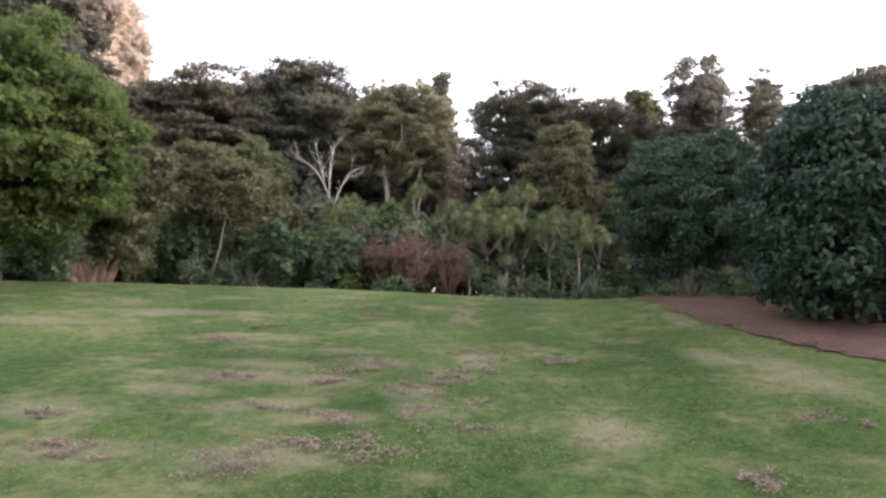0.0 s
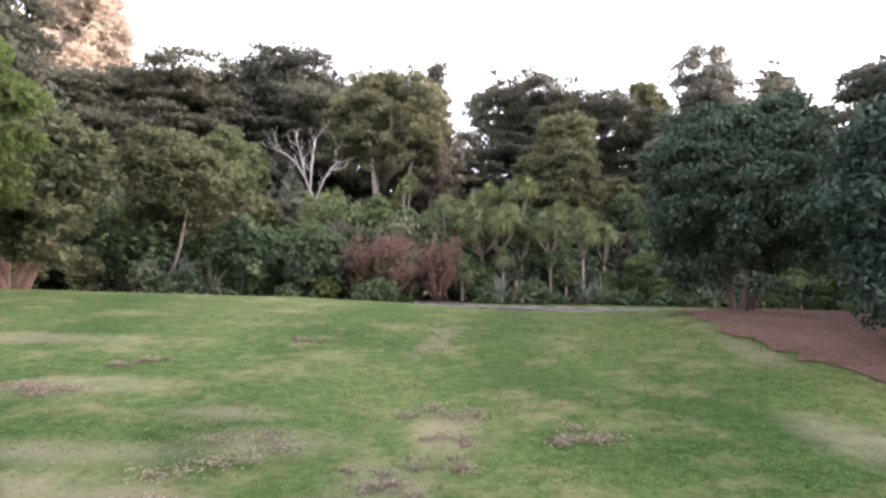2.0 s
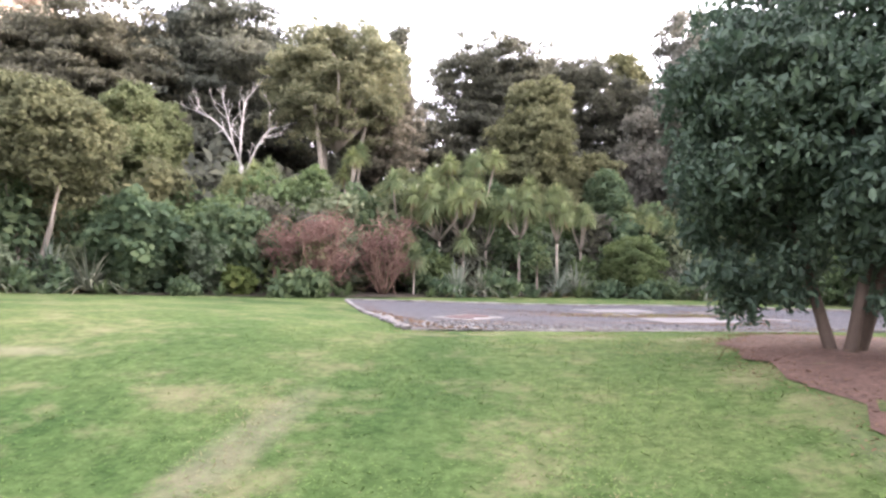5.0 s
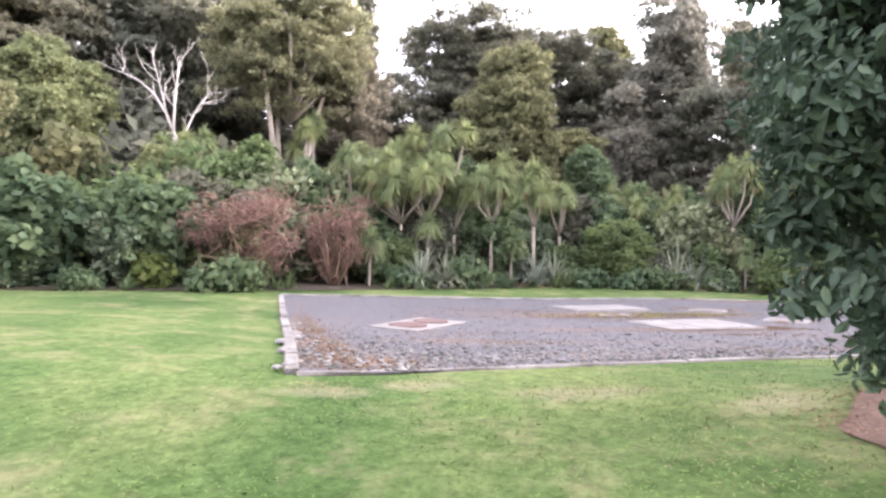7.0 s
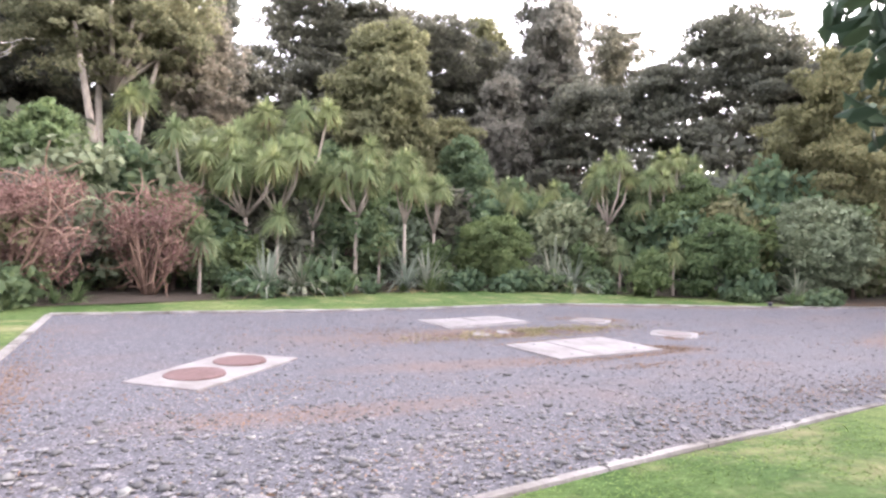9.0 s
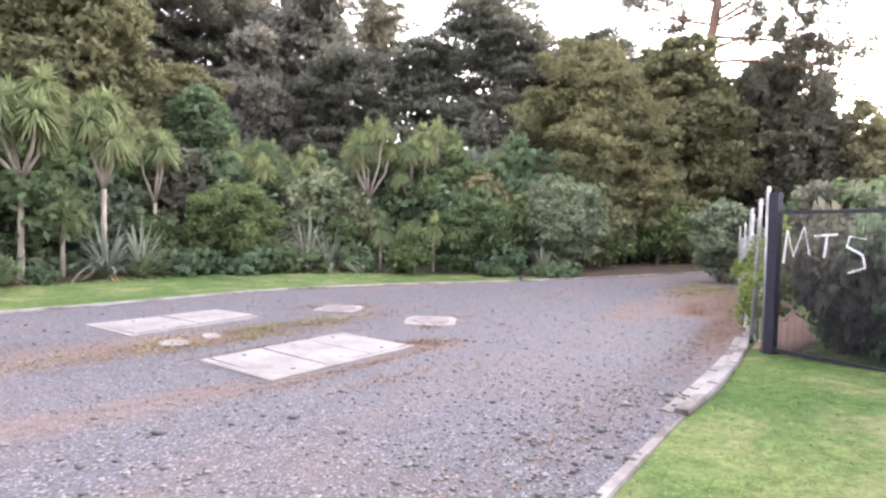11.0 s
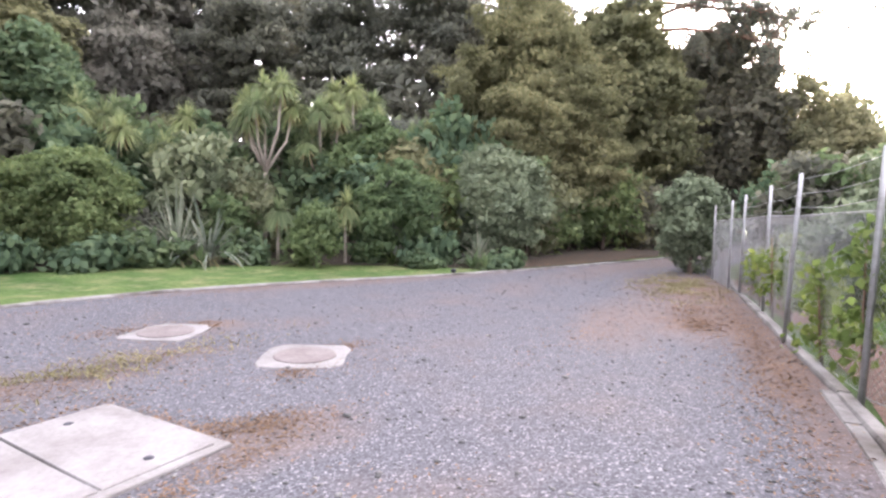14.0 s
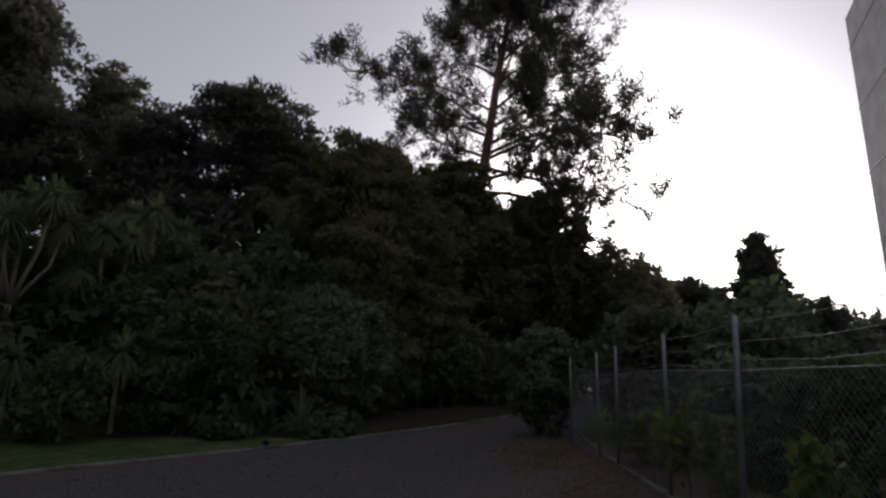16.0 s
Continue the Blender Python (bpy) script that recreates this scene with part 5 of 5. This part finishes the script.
# low weeds in the silt by the end of the fence
n = 3600
o = grng.normal(size=(n, 2)) * np.array([1.1, 0.4])
C = np.c_[18.7 + o[:, 0] * 0.94 - o[:, 1] * 0.34, 19.1 + o[:, 0] * 0.34 + o[:, 1] * 0.94]
o = grng.normal(size=(2600, 2)) * np.array([1.2, 0.22])
C = np.r_[C, np.c_[7.7 + o[:, 0] * 0.97 - o[:, 1] * 0.22, 20.55 + o[:, 0] * 0.22 + o[:, 1] * 0.97]]
C = C[inside(PAD, C[:, 0], C[:, 1])]
C = C[np.sin(C[:, 0] * 5.1) + np.cos(C[:, 1] * 6.3) > -0.5]
n = len(C)
V, F = leaves(np.c_[C, height(C[:, 0], C[:, 1]) + grng.uniform(0.02, 0.07, n)], np.c_[grng.normal(size=(n, 2)), np.full(n, 0.9)], np.c_[grng.normal(0, 0.6, (n, 2)), np.ones(n)], grng.uniform(0.05, 0.11, n), 0.012, 0.1)
tagged(part("weeds", V, F, STRAW), "dry olive-brown weeds in silt on the gravel", "weeds", kind="stuff")

# loose stones on the gravel, coarsest by the near edge
STONES = leafy("loose_stones", (0.045, 0.045, 0.050), (0.094, 0.091, 0.098), (0.247, 0.241, 0.247), 0.9, 0.2, 0.0)
n = 15000
sx = np.r_[grng.uniform(0.5, 9, n // 2), grng.uniform(2, 20, n // 2), grng.uniform(0.9, 6.5, 1800)]
sy = np.r_[13.4 + np.abs(grng.normal(0, 2.2, n // 2)), grng.uniform(14, 24, n // 2), 13.4 + np.abs(grng.normal(0, 1.2, 1800))]
big = np.r_[np.zeros(len(sx) - 1800), np.full(1800, 0.45)]
keep = inside(PAD, sx, sy)
sx, sy, big = sx[keep], sy[keep], big[keep]
n = len(sx)
rad = np.clip(grng.lognormal(-4.45, 0.45, n) * np.exp(big), 0.006, 0.05)
octa = np.array([(1, 0, 0), (0, 1, 0), (-1, 0, 0), (0, -1, 0), (0.1, 0.1, 0.35), (0, 0, -0.5)])
V = octa[None] * rad[:, None, None] * grng.uniform(0.6, 1.3, (n, 6, 1))
ang = grng.uniform(0, 6.28, n)
ca, sa = np.cos(ang)[:, None], np.sin(ang)[:, None]
V = np.stack([V[..., 0] * ca - V[..., 1] * sa, V[..., 0] * sa + V[..., 1] * ca, V[..., 2]], -1) + np.c_[sx, sy, height(sx, sy) + 0.02 + rad * 0.3][:, None]
T8 = np.array([(0, 1, 4), (1, 2, 4), (2, 3, 4), (3, 0, 4), (1, 0, 5), (2, 1, 5), (3, 2, 5), (0, 3, 5)])
F = (np.arange(n)[:, None, None] * 6 + T8[None]).reshape(-1, 3)
tagged(part("loose_stones", V.reshape(-1, 3), F, STONES), "loose crushed stones scattered over the gravel", "gravel", kind="stuff")

# fallen needles and leaves in drifts: x, y, spread along x and y, turn, count
C = []
for dx, dy, wx, wy, turn, count in [(7.3, 20.45, 1.5, 0.3, 12, 5200), (1.75, 13.72, 0.3, 0.2, 0, 1300), (1.42, 14.7, 0.12, 0.5, 12, 900), (1.0, 16.2, 0.13, 0.22, 0, 500), (0.75, 17.3, 0.1, 0.7, 12, 500), (21, 23.5, 1.5, 0.35, -14, 2200), (25, 22.8, 2.6, 0.35, -4, 2600), (7.9, 18.0, 0.8, 0.07, 13, 900), (9.1, 18.65, 0.22, 0.12, -20, 800), (8.75, 19.1, 0.07, 0.4, 10, 350), (7.5, 19.6, 0.8, 0.07, 13, 700), (9.5, 22.35, 0.35, 0.1, 10, 350), (10.35, 22.1, 0.16, 0.12, 0, 450), (10.0, 19.55, 0.12, 0.1, 40, 250), (11.0, 20.05, 0.2, 0.1, 10, 250), (8.6, 17.2, 0.5, 0.3, 0, 250), (7.6, 17.3, 0.3, 0.1, 10, 250), (4.6, 20.9, 1.3, 0.3, 0, 1300), (9.0, 18.5, 0.35, 0.2, 0, 350), (16.6, 18.3, 1.9, 0.45, 20, 1900), (13.6, 18.6, 1.0, 0.3, 15, 500), (11.5, 16.05, 2.6, 0.14, 14, 1300), (18, 18.1, 2.8, 0.25, 21, 1800), (14.6, 17.5, 0.32, 0.16, 20, 1300), (15.6, 17.9, 0.4, 0.18, 20, 700), (14.4, 16.9, 1.6, 0.14, 21, 1500), (12.6, 16.4, 0.9, 0.16, 15, 800), (18.6, 18.9, 1.2, 0.5, 20, 1800),
                                    (8.6, 15.5, 2.2, 0.16, 12, 600), (4.5, 14.6, 2.4, 0.25, 12, 700), (1.3, 14.2, 0.25, 0.8, 10, 700), (0.7, 17.5, 0.18, 2.2, 12, 700), (3.2, 15.9, 0.9, 0.25, 10, 500), (9.7, 22.1, 0.75, 0.6, 0, 500), (10.3, 19.8, 0.7, 0.5, 0, 350),
                                    (14, 24.4, 5.0, 0.22, -10, 2200), (5, 23.6, 3.2, 0.2, 10, 900), (3.0, 16.9, 0.9, 0.2, 10, 400), (6.6, 17.9, 0.6, 0.2, 0, 500), (24, 21.5, 4.0, 0.8, 0, 1400), (26, 24.2, 3.5, 0.5, 0, 3000), (14, 30.0, 3.0, 0.4, -20, 700), (22, 24.2, 2.0, 0.3, -15, 1200), (7.0, 9.5, 1.6, 2.0, 0, 900), (4.9, 10.5, 0.6, 1.6, 0, 500)]:
    o = grng.normal(size=(count, 2)) * np.array([wx, wy])
    c1, s1b = math.cos(radians(turn)), math.sin(radians(turn))
    C.append(np.c_[dx + o[:, 0] * c1 - o[:, 1] * s1b, dy + o[:, 0] * s1b + o[:, 1] * c1])
ring = MULCH[(MULCH[:, 0] < 6.2)]
C.append(np.repeat(ring, 36, axis=0) + grng.normal(0, 0.13, (len(ring) * 36, 2)))
keep_edge = len(C[-1])
C = np.concatenate(C)
C = C[(np.arange(len(C)) >= len(C) - keep_edge) | inside(PAD, C[:, 0], C[:, 1]) | inside(MULCH, C[:, 0], C[:, 1]) | inside(bed_poly, C[:, 0], C[:, 1])]
n = len(C)
V, F = leaves(np.c_[C, height(C[:, 0], C[:, 1]) + grng.uniform(0.024, 0.036, n)], np.c_[grng.normal(size=(n, 2)), grng.normal(0, 0.12, n)], np.c_[grng.normal(0, 0.3, (n, 2)), np.ones(n)], grng.uniform(0.018, 0.045, n), grng.uniform(0.006, 0.014, n), 0.15)
tagged(part("fallen_leaves", V, F, LITTER), "rusty fallen needles and leaves in drifts", "leaf litter", kind="stuff")

# broken concrete along the crumbling edge, a stray slab piece and a dark stone on the far kerb
brng = np.random.default_rng(61)


def lump(name, x, y, size, mat, label, category, group="", lift=0.02):
    """A broken stone: a squashed, jittered icosphere with flat faces."""
    bm = bmesh.new()
    bmesh.ops.create_icosphere(bm, subdivisions=1, radius=1)
    V = [(v.co.x * size[0] * brng.uniform(0.75, 1.2), v.co.y * size[1] * brng.uniform(0.75, 1.2), v.co.z * size[2] * brng.uniform(0.7, 1.1)) for v in bm.verts]
    F = [tuple(v.index for v in f.verts) for f in bm.faces]
    bm.free()
    ob = part(name, V, F, mat)
    ob.matrix_basis = pose(x, y, hz(x, y) + lift + size[2] * 0.35, 0, 0, brng.uniform(0, 360))
    return tagged(ob, label, category, group)


for k in range(26):
    f = brng.uniform(0, 1) ** 1.6
    sz = brng.uniform(0.03, 0.085)
    lump("concrete_fragment", 1.24 - 0.83 * f + brng.normal(0, 0.07), 13.4 + 4.2 * f + brng.normal(0, 0.05), (sz, sz * 0.8, sz * 0.5), CONCRETE, "pale broken piece of concrete edging", "rubble", "broken edging")
lump("concrete_slab_piece", 6.55, 20.35, (0.34, 0.2, 0.035), CONCRETE, "pale broken slab piece lying in brown needles", "rubble")
lump("concrete_slab_piece", 7.1, 20.6, (0.2, 0.13, 0.03), CONCRETE, "pale broken slab piece lying in brown needles", "rubble")
lump("dark_stone", 17.3, 23.9, (0.09, 0.07, 0.07), BLACK, "small dark stone lying on the kerb", "stone", lift=0.06)

# the coarsest stones of the yard's near corner, each one a piece of its own
shapes = []
for k in range(5):
    bm = bmesh.new()
    bmesh.ops.create_icosphere(bm, subdivisions=1, radius=1)
    for v in bm.verts:
        v.co = v.co * brng.uniform(0.7, 1.2)
        v.co.z *= 0.55
    me = bpy.data.meshes.new("stone")
    bm.to_mesh(me)
    bm.free()
    me.materials.append(STONE)
    shapes.append(me)
count = 0
while count < 260:
    px, py = brng.uniform(1.0, 6.0), 13.5 + abs(brng.normal(0, 1.1))
    if not inside(PAD, px, py) or not inside(PAD, px - 0.1, py - 0.15):
        continue
    r = brng.uniform(0.018, 0.042)
    ob = new("stone", shapes[count % 5])
    ob.parent = yard
    ob.matrix_basis = pose(px, py, hz(px, py) + 0.02 + r * 0.3, 0, 0, brng.uniform(0, 360)) @ Matrix.Diagonal((r, r * 0.8, r, 1))
    count += 1
